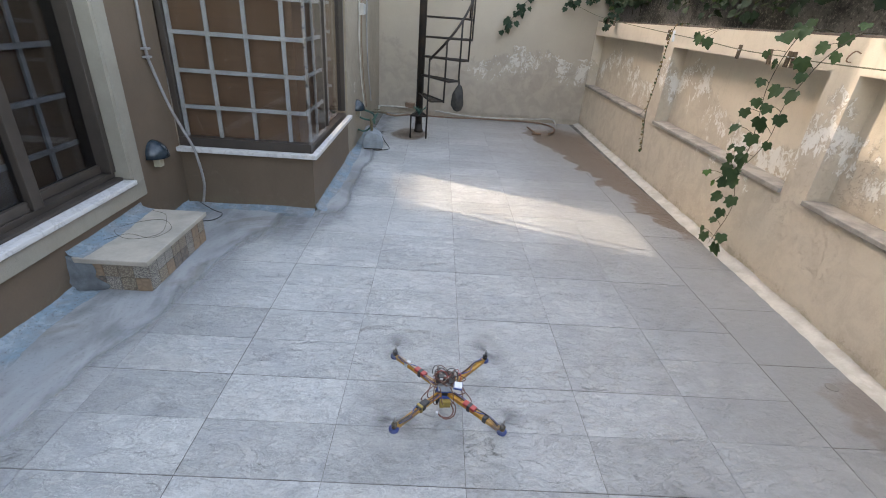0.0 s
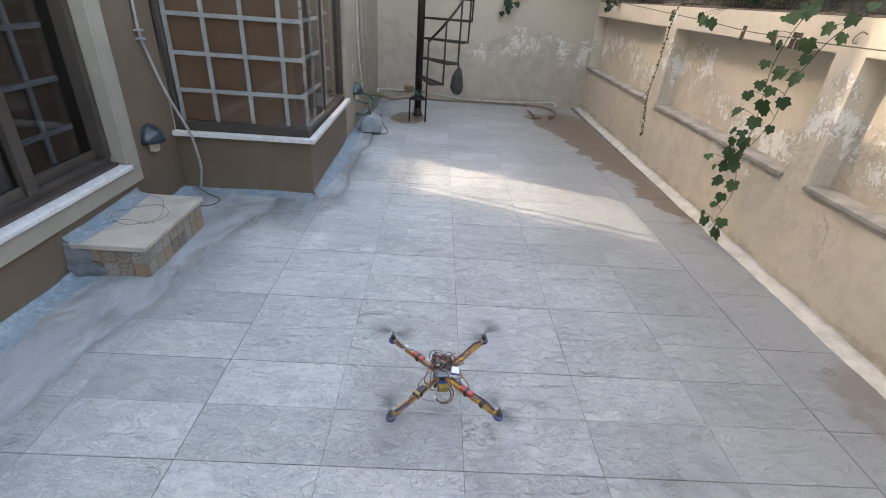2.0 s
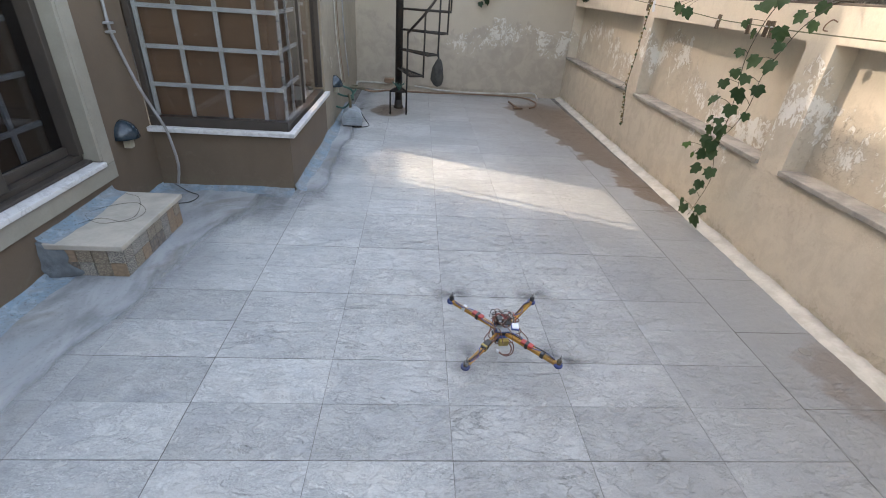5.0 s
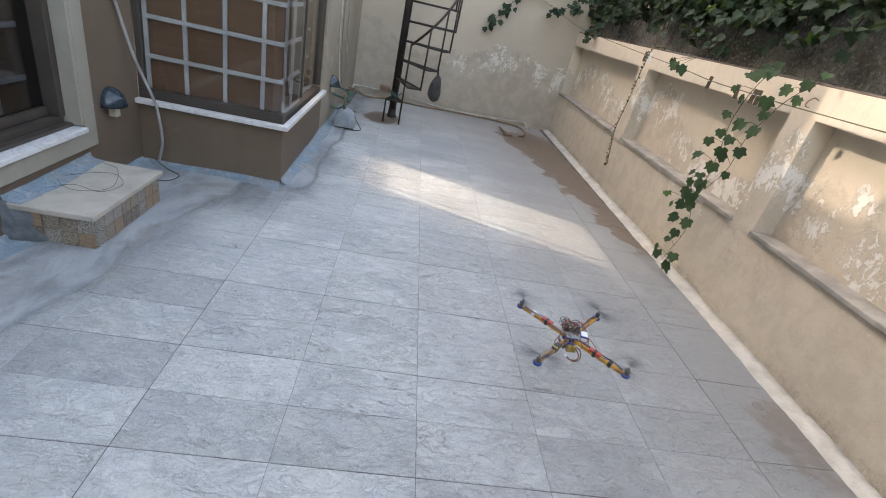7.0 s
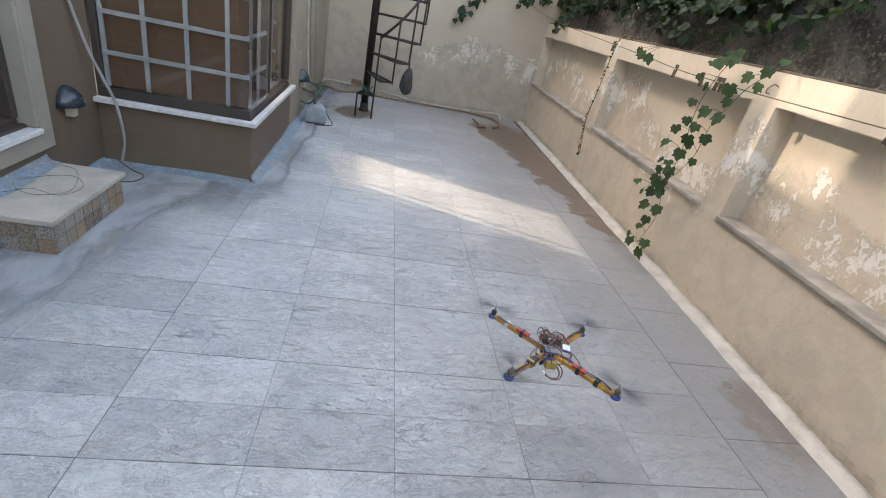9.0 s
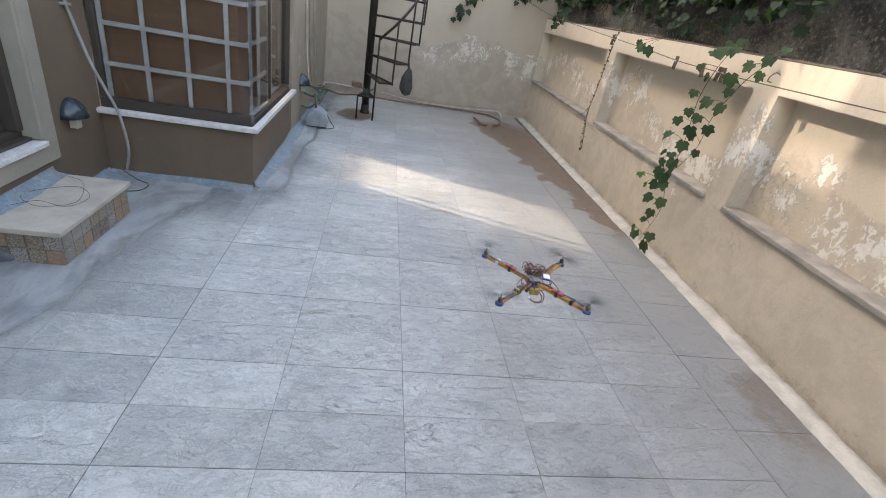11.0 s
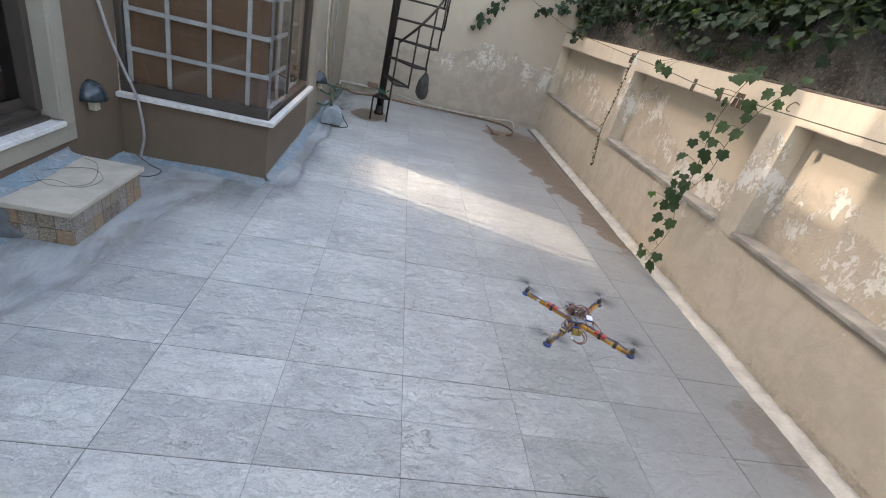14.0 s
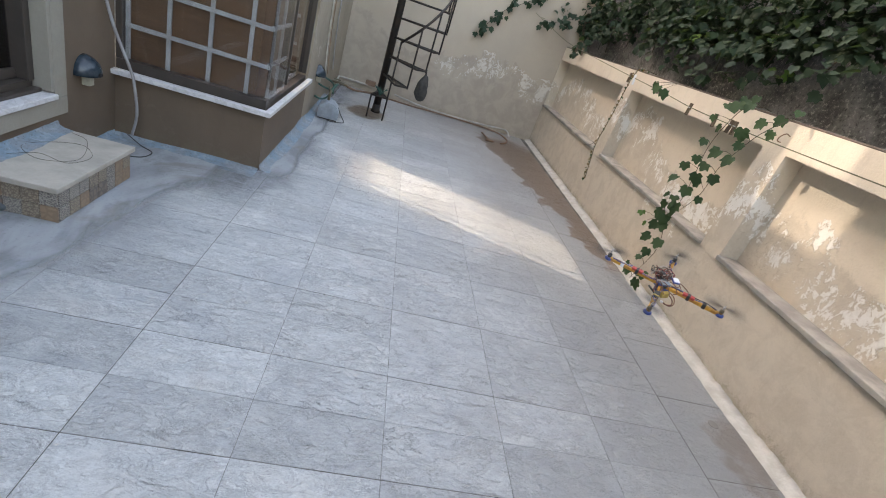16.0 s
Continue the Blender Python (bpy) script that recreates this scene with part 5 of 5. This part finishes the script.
line = smooth_line([(2.55, 5.50, 1.82), (2.36, 5.58, 1.80), (2.32, 5.60, 1.55), (2.31, 5.62, 1.20), (2.32, 5.70, 0.85), (2.31, 5.60, 0.60), (2.31, 5.54, 0.42)], 8)
part("stem", tube_bm(line, 0.004, 5), STEM, dry)
part("stem", tube_bm(smooth_line([(2.31, 5.66, 0.95), (2.33, 5.85, 0.80), (2.34, 6.05, 0.74)], 5), 0.003, 5), STEM, dry)
DRY = [leaf_mesh("leaf", LEAFDRY, 50), leaf_mesh("leaf", LEAF, 51)]
for i, p in enumerate(line[3:], 3):
    hang_leaf(dry, p + Vector((-0.01, rng.uniform(-0.02, 0.02), 0)), rng.uniform(0.016, 0.032), (-0.7, -0.5, 0.4), DRY[i % 3 == 0], rng, None, 0.9)

# vine over the neighbour's wall: singles in front, the far mass joined
ivy = thing("wall_creeper", place(0, 0, 0), "dense green creeper hanging over the neighbour's wall, leaves coloured dark for shade", "creeper")


def lower_edge(y):
    return 2.05 + 0.12 * noise.noise(Vector((y * 0.9, 0, 0))) + 0.18 * noise.noise(Vector((y * 2.7, 5, 0))) + 0.42 * min(1.0, max(0.0, (3.5 - y) / 0.9)) - (0.15 if y > 7.5 else 0.0)


for k in range(26):
    y = 2.0 + k * 0.36
    z = lower_edge(y)
    pts = [(2.80, y + 0.4 * rng.uniform(-1, 1), 3.4), (2.76, y + rng.uniform(-0.2, 0.2), 2.8), (2.74, y + rng.uniform(-0.1, 0.1), z)]
    part("stem", tube_bm(smooth_line(pts, 4), 0.006, 5), STEM, ivy)
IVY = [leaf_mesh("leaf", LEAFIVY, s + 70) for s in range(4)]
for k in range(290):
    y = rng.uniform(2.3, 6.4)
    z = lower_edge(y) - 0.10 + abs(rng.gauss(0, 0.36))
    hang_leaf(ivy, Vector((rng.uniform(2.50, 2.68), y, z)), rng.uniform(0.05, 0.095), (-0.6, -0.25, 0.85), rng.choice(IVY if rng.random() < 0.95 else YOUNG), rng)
verts, faces = [], []
base_meshes = [([tuple(v.co) for v in me.vertices], [tuple(p.vertices) for p in me.polygons]) for me in IVY]
for k in range(9800):
    y = rng.uniform(-1.5, 10.2)
    z = lower_edge(y) + 0.16 + abs(rng.gauss(0, 0.6))
    if z > 3.25 or noise.noise(Vector((y * 2.2, z * 2.2, 7.0))) > 0.18 + 0.5 * (z - lower_edge(y)) or (y > 7.2 and rng.random() < 0.45):
        continue
    x = rng.uniform(2.55, 2.80) - 0.12 * max(0, z - 2.4)
    if y > 8.8 and rng.random() < 0.5:
        x -= rng.uniform(0, 0.7)
    s = rng.uniform(0.042, 0.092)
    m = Matrix.Translation((U * x, U * y, U * z)) @ leaf_turn((-0.55, -0.25, 0.9), rng)
    vs, fs = base_meshes[k % 4]
    n = len(verts)
    verts += [tuple(m @ (Vector(v) * s)) for v in vs]
    faces += [tuple(i + n for i in q) for q in fs]
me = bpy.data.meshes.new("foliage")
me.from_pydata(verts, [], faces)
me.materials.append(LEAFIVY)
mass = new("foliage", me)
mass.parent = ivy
tagged(mass, "dense creeper foliage, coloured dark for shade", "", "", "stuff")
# sprays over the top of the back wall
spray = thing("creeper_spray", place(0, 0, 0), "creeper sprays hanging over the back wall corner", "creeper")
for ln in ([(2.1, 8.9, 2.7), (1.7, 8.88, 2.35), (1.25, 8.87, 2.05), (1.0, 8.86, 1.75), (0.90, 8.85, 1.58)], [(2.6, 8.7, 2.4), (2.2, 8.75, 2.15), (1.85, 8.8, 2.0)], [(2.7, 8.1, 2.2), (2.45, 8.0, 1.95), (2.38, 7.9, 1.72)]):
    pts = smooth_line(ln, 7)
    part("stem", tube_bm(pts, 0.004, 5), STEM, spray)
    for p in pts[4:]:
        for _ in range(2):
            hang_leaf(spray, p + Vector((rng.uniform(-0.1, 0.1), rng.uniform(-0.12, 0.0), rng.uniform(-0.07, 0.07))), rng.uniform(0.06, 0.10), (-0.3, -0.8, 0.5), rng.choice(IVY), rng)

# ---- clothes line with pegs ----
linep = [(1.75, 8.93, 2.14), (2.1, 8.5, 1.95), (2.34, 8.1, 1.84), (2.34, 6.05, 1.732), (2.34, 4.84, 1.677), (2.34, 4.2, 1.64), (2.34, 3.6, 1.632), (2.34, 2.6, 1.630), (2.34, -2.9, 1.70)]
tagged(part("clothes_line", tube_bm(smooth_line(linep, 8), 0.0040, 6), ROPE), "thin green-brown clothes line strung along the parapet", "clothes line")


def peg(m):
    p = thing("clothes_peg", m, "weathered wooden clothes peg on the line", "clothes peg", "pegs on the clothes line")
    for s in (-1, 1):
        part("jaw", box_bm(-0.008, 0.008, 0.003 * s if s > 0 else -0.015, 0.015 if s > 0 else -0.003, -0.07, 0.04, bevel=0.002), PEGWOOD, p)
    part("spring", tube_bm([(-0.008, -0.010, 0.0), (-0.008, 0.010, 0.0)], 0.004, 6), STEEL, p, "steel spring")
    return p


one = peg(place(2.34, 4.24, 1.638, 4, 0, 10))
for y, z, a in ((3.82, 1.632, -8), (3.60, 1.632, 5), (3.545, 1.632, -4), (7.9, 1.83, 6), (7.6, 1.815, -10), (5.68, 1.71, 3), (2.10, 1.63, 8)):
    copy_thing(one, place(2.34, y, z, a, 0, 20))
wp = peg(place(2.34, 5.55, 1.705, -12, 0, 0))
tagged(wp, "white plastic clothes peg on the line", "clothes peg")
for ch in wp.children:
    ch.data = ch.data.copy()
    ch.data.materials[0] = WHITEPLAST
copy_thing(one, place(2.34, 4.87, 1.672, 75, 0, 0))
hk = [(2.40, 3.05, 1.70), (2.37, 3.06, 1.71), (2.35, 3.075, 1.68), (2.36, 3.09, 1.65), (2.38, 3.075, 1.645)]
tagged(part("wire_hook", tube_bm(smooth_line(hk), 0.004, 6), PIPERUST), "rusty bent wire hook on the parapet", "hook")
dr = lathe_bm([(0.034, -0.002), (0.035, 0.0015), (0.028, 0.002), (0.026, 0.0008)], 20, (2.13, 1.93, 0.0))
tagged(part("floor_drain", dr, DRAIN), "small round drain cap in the floor", "drain")

# ---- quadcopter ----
H = 0.335
copter = thing("quadcopter", place(-0.098, 1.604, 0.157), "home-built quadcopter with yellow arms and blue motor mounts", "drone")
q45 = math.sqrt(0.5)
ENDS = {"nl": Vector((-q45, -q45, 0)) * H, "nr": Vector((q45, -q45, 0)) * H, "fl": Vector((-q45, q45, 0)) * H, "fr": Vector((q45, q45, 0)) * H}
rng = random.Random(8)
props = []
for key, e in ENDS.items():
    d = e.normalized()
    s = Vector((-d.y, d.x, 0))
    yaw = math.degrees(math.atan2(d.y, d.x))
    arm = part("arm", box_bm(0.030, H - 0.01, -0.0118, 0.0118, -0.021, -0.002, bevel=0.003), YELLOW, copter, "yellow arm", place(0, 0, 0, 0, 0, yaw))
    # sleeves of the speed controller and tape on the arm
    if key != "fr":
        part("sleeve", box_bm(0.120, 0.188, -0.0150, 0.0150, -0.006, 0.009, bevel=0.004), REDPLAST if key in ("fl", "nr") else BLACKPLAST, arm, "speed controller in shrink sleeve")
        part("tape", box_bm(0.145, 0.163, -0.0160, 0.0160, -0.024, 0.0105, bevel=0.003), BLACKPLAST, arm, "black tape")
    if key == "fr":
        part("tape", box_bm(0.085, 0.108, -0.0150, 0.0150, -0.024, 0.006, bevel=0.003), DULLYELLOW, arm, "pale yellow tape")
    elif key == "nl":
        part("tape", box_bm(0.166, 0.180, -0.0165, 0.0165, -0.025, 0.0115, bevel=0.003), DULLYELLOW, arm, "pale yellow tape")
    else:
        part("tape", box_bm(0.235, 0.255, -0.0150, 0.0150, -0.024, 0.006, bevel=0.003), WHITEPLAST if key == "fl" else BLACKPLAST, arm)
    for k, mt in enumerate((BLUEPLAST, BROWNWIRE, WHITEWIRE if key == "fl" else DARKWIRE)):
        v = 0.0135 - 0.004 * k
        pts = [(0.05, v, 0.002), (0.11, v + rng.uniform(-0.002, 0.004), 0.004), (0.19, v - 0.024 * (k == 0), 0.005), (0.25, v + 0.002, 0.004 + 0.003 * k), (0.31, 0.006 - 0.004 * k, 0.002)]
        part("wire", tube_bm(smooth_line(pts, 4), 0.0023, 6), mt, arm)
    mount = part("motor_mount", lathe_bm([(0.015, -0.024), (0.0222, -0.021), (0.0228, -0.010), (0.016, -0.006)], 18), BLUEPLAST, copter, "blue motor mount", Matrix.Translation(U * e))
    motor = part("motor", lathe_bm([(0.010, -0.006), (0.0122, -0.002), (0.0122, 0.014), (0.010, 0.018)], 18), COPPER if key in ("nl", "nr") else BLACKPLAST, copter, "brushless motor", Matrix.Translation(U * e))
    part("bell", lathe_bm([(0.0126, 0.008), (0.0126, 0.016), (0.009, 0.021), (0.004, 0.023)], 18), BRASS if key in ("nl", "nr") else BLACKPLAST, motor)
    part("shaft", lathe_bm([(0.0035, 0.021), (0.0035, 0.034), (0.0065, 0.035), (0.0065, 0.042), (0.003, 0.044), (0.003, 0.052), (0.001, 0.056)], 12), STEEL, motor, "steel shaft nut")
    bm = bmesh.new()
    turns = 40
    rings_ = [[bm.verts.new((r * math.cos(2 * math.pi * j / turns), r * math.sin(2 * math.pi * j / turns), 0.002 * math.sin(4 * math.pi * j / turns) * (r / 0.13))) for j in range(turns)] for r in (0.006, 0.04, 0.09, 0.148)]
    for lo_, hi_ in zip(rings_, rings_[1:]):
        for j in range(turns):
            bm.faces.new((lo_[j], hi_[j], hi_[(j + 1) % turns], lo_[(j + 1) % turns]))
    props.append((part("propeller", bm, BLADE, copter, "spinning dark two-blade propeller", Matrix.Translation(U * (e + Vector((0, 0, 0.039))))), e + Vector((0, 0, 0.039)), 1 if key in ("nl", "fr") else -1, len(props)))
part("bottom_plate", box_bm(-0.038, 0.038, -0.04, 0.045, -0.024, -0.019, bevel=0.002), BLUEPLAST, copter, "blue frame plate")
part("top_plate", box_bm(-0.036, 0.036, -0.03, 0.045, 0.0, 0.005, bevel=0.002), BLUEPLAST, copter, "blue frame plate")
part("deck", box_bm(-0.045, 0.05, 0.0, 0.085, 0.03, 0.034, bevel=0.002), BLACKPLAST, copter, "black electronics deck")
for x in (-0.035, 0.04):
    for y in (0.01, 0.075):
        part("standoff", tube_bm([(x, y, 0.005), (x, y, 0.031)], 0.004, 8), STEEL, copter)
part("middle_plate", box_bm(-0.034, 0.034, -0.034, 0.05, 0.010, 0.016, bevel=0.002), PUMPGREY, copter, "pale frame plate under the electronics")
part("flight_board", box_bm(-0.03, 0.02, 0.012, 0.06, 0.036, 0.046, bevel=0.002), BLACKPLAST, copter)
part("receiver", box_bm(-0.035, -0.008, 0.0, 0.028, 0.047, 0.068, bevel=0.003), DARKWIRE, copter, "small receiver box")
part("chip", box_bm(-0.03, -0.014, -0.002, 0.0, 0.052, 0.064, bevel=0.001), WHITEPLAST, copter, "pale chip label")
part("module", box_bm(0.040, 0.076, -0.020, 0.014, 0.046, 0.050, bevel=0.001), WHITEPLAST, copter, "white face of the module", place(0, 0, 0, 12, 4, -6))
part("module", box_bm(0.037, 0.079, -0.024, 0.018, 0.036, 0.0455, bevel=0.002), BLUEPLAST, copter, "dark blue positioning module", place(0, 0, 0, 12, 4, -6))
part("battery", box_bm(-0.025, 0.025, -0.062, 0.02, -0.060, -0.026, bevel=0.005), BLUEPLAST, copter, "blue battery pack", place(0, 0, 0, 0, 0, 4))
part("battery_label", box_bm(-0.0256, 0.0256, -0.064, -0.040, -0.0606, -0.0254, bevel=0.003), DULLYELLOW, copter, "yellow battery label", place(0, 0, 0, 0, 0, 4))
part("strap", box_bm(-0.0275, 0.0275, -0.028, -0.012, -0.063, 0.008, bevel=0.003), BLACKPLAST, copter, "black strap")
part("lead", tube_bm(smooth_line([(0.025, -0.045, -0.035), (0.042, -0.085, -0.055), (0.020, -0.115, -0.066), (-0.018, -0.112, -0.066), (-0.032, -0.095, -0.058)], 5), 0.0035, 6), BROWNWIRE, copter, "brown battery lead")
part("lead", tube_bm(smooth_line([(0.027, -0.042, -0.028), (0.052, -0.075, -0.040), (0.040, -0.112, -0.062), (0.0, -0.124, -0.068), (-0.032, -0.098, -0.060)], 5), 0.003, 6), BROWNWIRE, copter)
part("plug", box_bm(-0.042, -0.030, -0.106, -0.090, -0.064, -0.053, bevel=0.002), WHITEPLAST, copter, "white plug")
part("landing_foot", tube_bm([(-0.03, -0.03, -0.064), (-0.03, 0.05, -0.064)], 0.006, 8), BLACKPLAST, copter)
for k in range(34):
    # loose loops of thin wire heaped over the electronics
    a, turn_, rr = rng.uniform(0, 2 * math.pi), rng.uniform(1.6, 3.6), rng.uniform(0.018, 0.044)
    tip_ = rng.uniform(-0.5, 0.5)
    c = Vector((rng.uniform(-0.032, 0.036), 0.035 + rng.uniform(-0.032, 0.034), rng.uniform(0.030, 0.044)))
    pts = []
    for q in range(6):
        w_ = a + turn_ * q / 5
        pts.append(c + Vector((rr * math.cos(w_), rr * math.sin(w_), 0.022 * math.sin(math.pi * q / 5) + tip_ * rr * math.sin(w_ + a))))
    pts[0].z = pts[-1].z = min(c.z, 0.03)
    part("wire", tube_bm(smooth_line(pts, 4), 0.0019, 5), (BROWNWIRE, DARKWIRE, WHITEWIRE, BROWNWIRE, REDPLAST if k % 3 else DARKWIRE)[k % 5], copter)
for x0, y0, x1, y1 in ((-0.05, 0.03, -0.085, -0.06), (-0.05, 0.0, -0.06, -0.10), (0.05, 0.0, 0.095, -0.03), (0.055, 0.02, 0.08, -0.07), (-0.03, -0.02, -0.02, -0.10), (0.02, -0.02, 0.035, -0.095), (0.03, 0.01, 0.12, -0.085), (-0.03, 0.0, -0.115, -0.08), (0.04, 0.05, 0.11, 0.06)):
    pts = [(x0, y0, 0.03), ((x0 + x1) / 2 * 1.04, (y0 + y1) / 2, 0.034), (x1, y1, 0.005), (x1 * 0.6, y1 * 0.9, -0.012)]
    part("wire", tube_bm(smooth_line(pts, 5), 0.0024, 5), BROWNWIRE, copter)

FLIGHT = [
    (0, -0.098, 1.604, 0.157, -0.2, 3.4, 4.6),
    (0.5, -0.103, 1.610, 0.152, 0.9, 0.5, 2.8),
    (1, -0.097, 1.606, 0.152, 3.1, 1.9, -1.2),
    (1.5, -0.098, 1.611, 0.150, 2.0, 2.1, 1.0),
    (2, -0.102, 1.603, 0.160, 3.7, 0.1, 3.9),
    (2.5, -0.100, 1.614, 0.149, 1.7, 2.8, 1.7),
    (3, -0.087, 1.588, 0.168, 9.0, 8.8, -0.7),
    (3.5, -0.053, 1.601, 0.143, -3.6, 2.0, -4.6),
    (4, 0.002, 1.672, 0.158, -0.3, 4.4, 3.6),
    (4.2, 0.053, 1.719, 0.189, 3.7, 4.3, 7.1),
    (6.3, 0.659, 1.933, 0.183, 5.6, 0.2, 1.1),
    (6.5, 0.709, 1.942, 0.233, 3.4, 1.1, 0.7),
    (7, 0.798, 1.933, 0.305, 1.2, 0.1, -0.3),
    (7.5, 0.822, 1.889, 0.345, 4.1, 0.4, 1.2),
    (8, 0.806, 1.774, 0.349, 0.1, -0.6, 3.8),
    (8.5, 0.705, 1.606, 0.415, -0.8, 1.9, -0.6),
    (9, 0.651, 1.534, 0.456, -5.2, 2.9, -4.5),
    (11.3, 0.695, 2.135, 0.492, 1.4, -0.3, 0.3),
    (11.5, 0.712, 2.167, 0.588, 0.3, 4.0, 2.4),
    (12, 0.874, 2.279, 0.653, 4.2, 1.9, 5.7),
    (12.5, 1.095, 2.317, 0.494, 6.0, -7.5, 4.7),
    (13, 1.130, 2.187, 0.223, -0.5, -4.3, 4.7),
    (13.5, 1.015, 2.046, 0.200, -1.2, -0.5, 3.2),
    (14, 0.924, 2.021, 0.369, -0.7, -0.1, 0.6),
    (14.5, 0.872, 2.058, 0.636, -0.9, 4.1, 0.4),
    (14.8, 0.896, 2.082, 0.824, -3.3, 7.8, 1.3),
    (15, 0.959, 2.127, 0.914, 0.9, 6.1, 3.3),
    (15.2, 1.061, 2.182, 0.962, 1.6, 4.0, 3.1),
    (15.4, 1.173, 2.203, 0.970, 5.1, -1.8, 6.0),
    (15.6, 1.301, 2.233, 0.921, 4.8, -2.4, 8.3),
    (15.8, 1.364, 2.194, 0.862, 6.1, -2.7, 9.5),
    (16, 1.449, 2.183, 0.752, 6.4, -6.8, 7.7),
]


def motions():
    walk(copter, [(t, place(x, y, z, rx, ry, rz)) for t, x, y, z, rx, ry, rz in FLIGHT])
    for ob, at, way, n in props:
        walk(ob, [(k * 0.1, place(*at, 0, 0, 40 * n + way * 77 * k)) for k in range(161)])


# ---- floor tiles in pairs of courses, with a border course of squares ----
def slab(w, d):
    bm = bmesh.new()
    b = 0.0011
    lo_ = [bm.verts.new((x, y, -0.006)) for x, y in ((0, 0), (w, 0), (w, d), (0, d))]
    mi = [bm.verts.new((x, y, -0.0018)) for x, y in ((0, 0), (w, 0), (w, d), (0, d))]
    hi = [bm.verts.new((x, y, 0)) for x, y in ((b, b), (w - b, b), (w - b, d - b), (b, d - b))]
    bm.faces.new(hi)
    for i in range(4):
        j = (i + 1) % 4
        bm.faces.new((lo_[i], lo_[j], mi[j], mi[i]))
        bm.faces.new((mi[i], mi[j], hi[j], hi[i]))
    return mesh_of("tile", bm, TILE)


G = 0.0019
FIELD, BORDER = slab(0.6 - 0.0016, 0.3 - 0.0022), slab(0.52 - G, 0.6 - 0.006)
rng = random.Random(3)
for i in range(7):
    for j in range(38):
        x, y = -2.4 + 0.6 * i, -2.4 + 0.3 * j
        if y > 8.9 or (x < -1.5 and y > 4.1):
            continue
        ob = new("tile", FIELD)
        ob.parent = floor
        shut = 0.0018 if j % 2 == 0 else 0.0002
        ob.matrix_basis = place(x + (0.0018 if i > 1 else 0.0), y + shut, rng.uniform(-0.0007, 0.0004), rng.uniform(-0.05, 0.05), rng.uniform(-0.05, 0.05), 0)
for j in range(20):
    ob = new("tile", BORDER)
    ob.parent = floor
    ob.matrix_basis = place(1.8 + 0.0062, -2.7 + 0.6 * j + 0.0015, rng.uniform(-0.0012, 0.0006), rng.uniform(-0.12, 0.12), 0, 0)

motions()
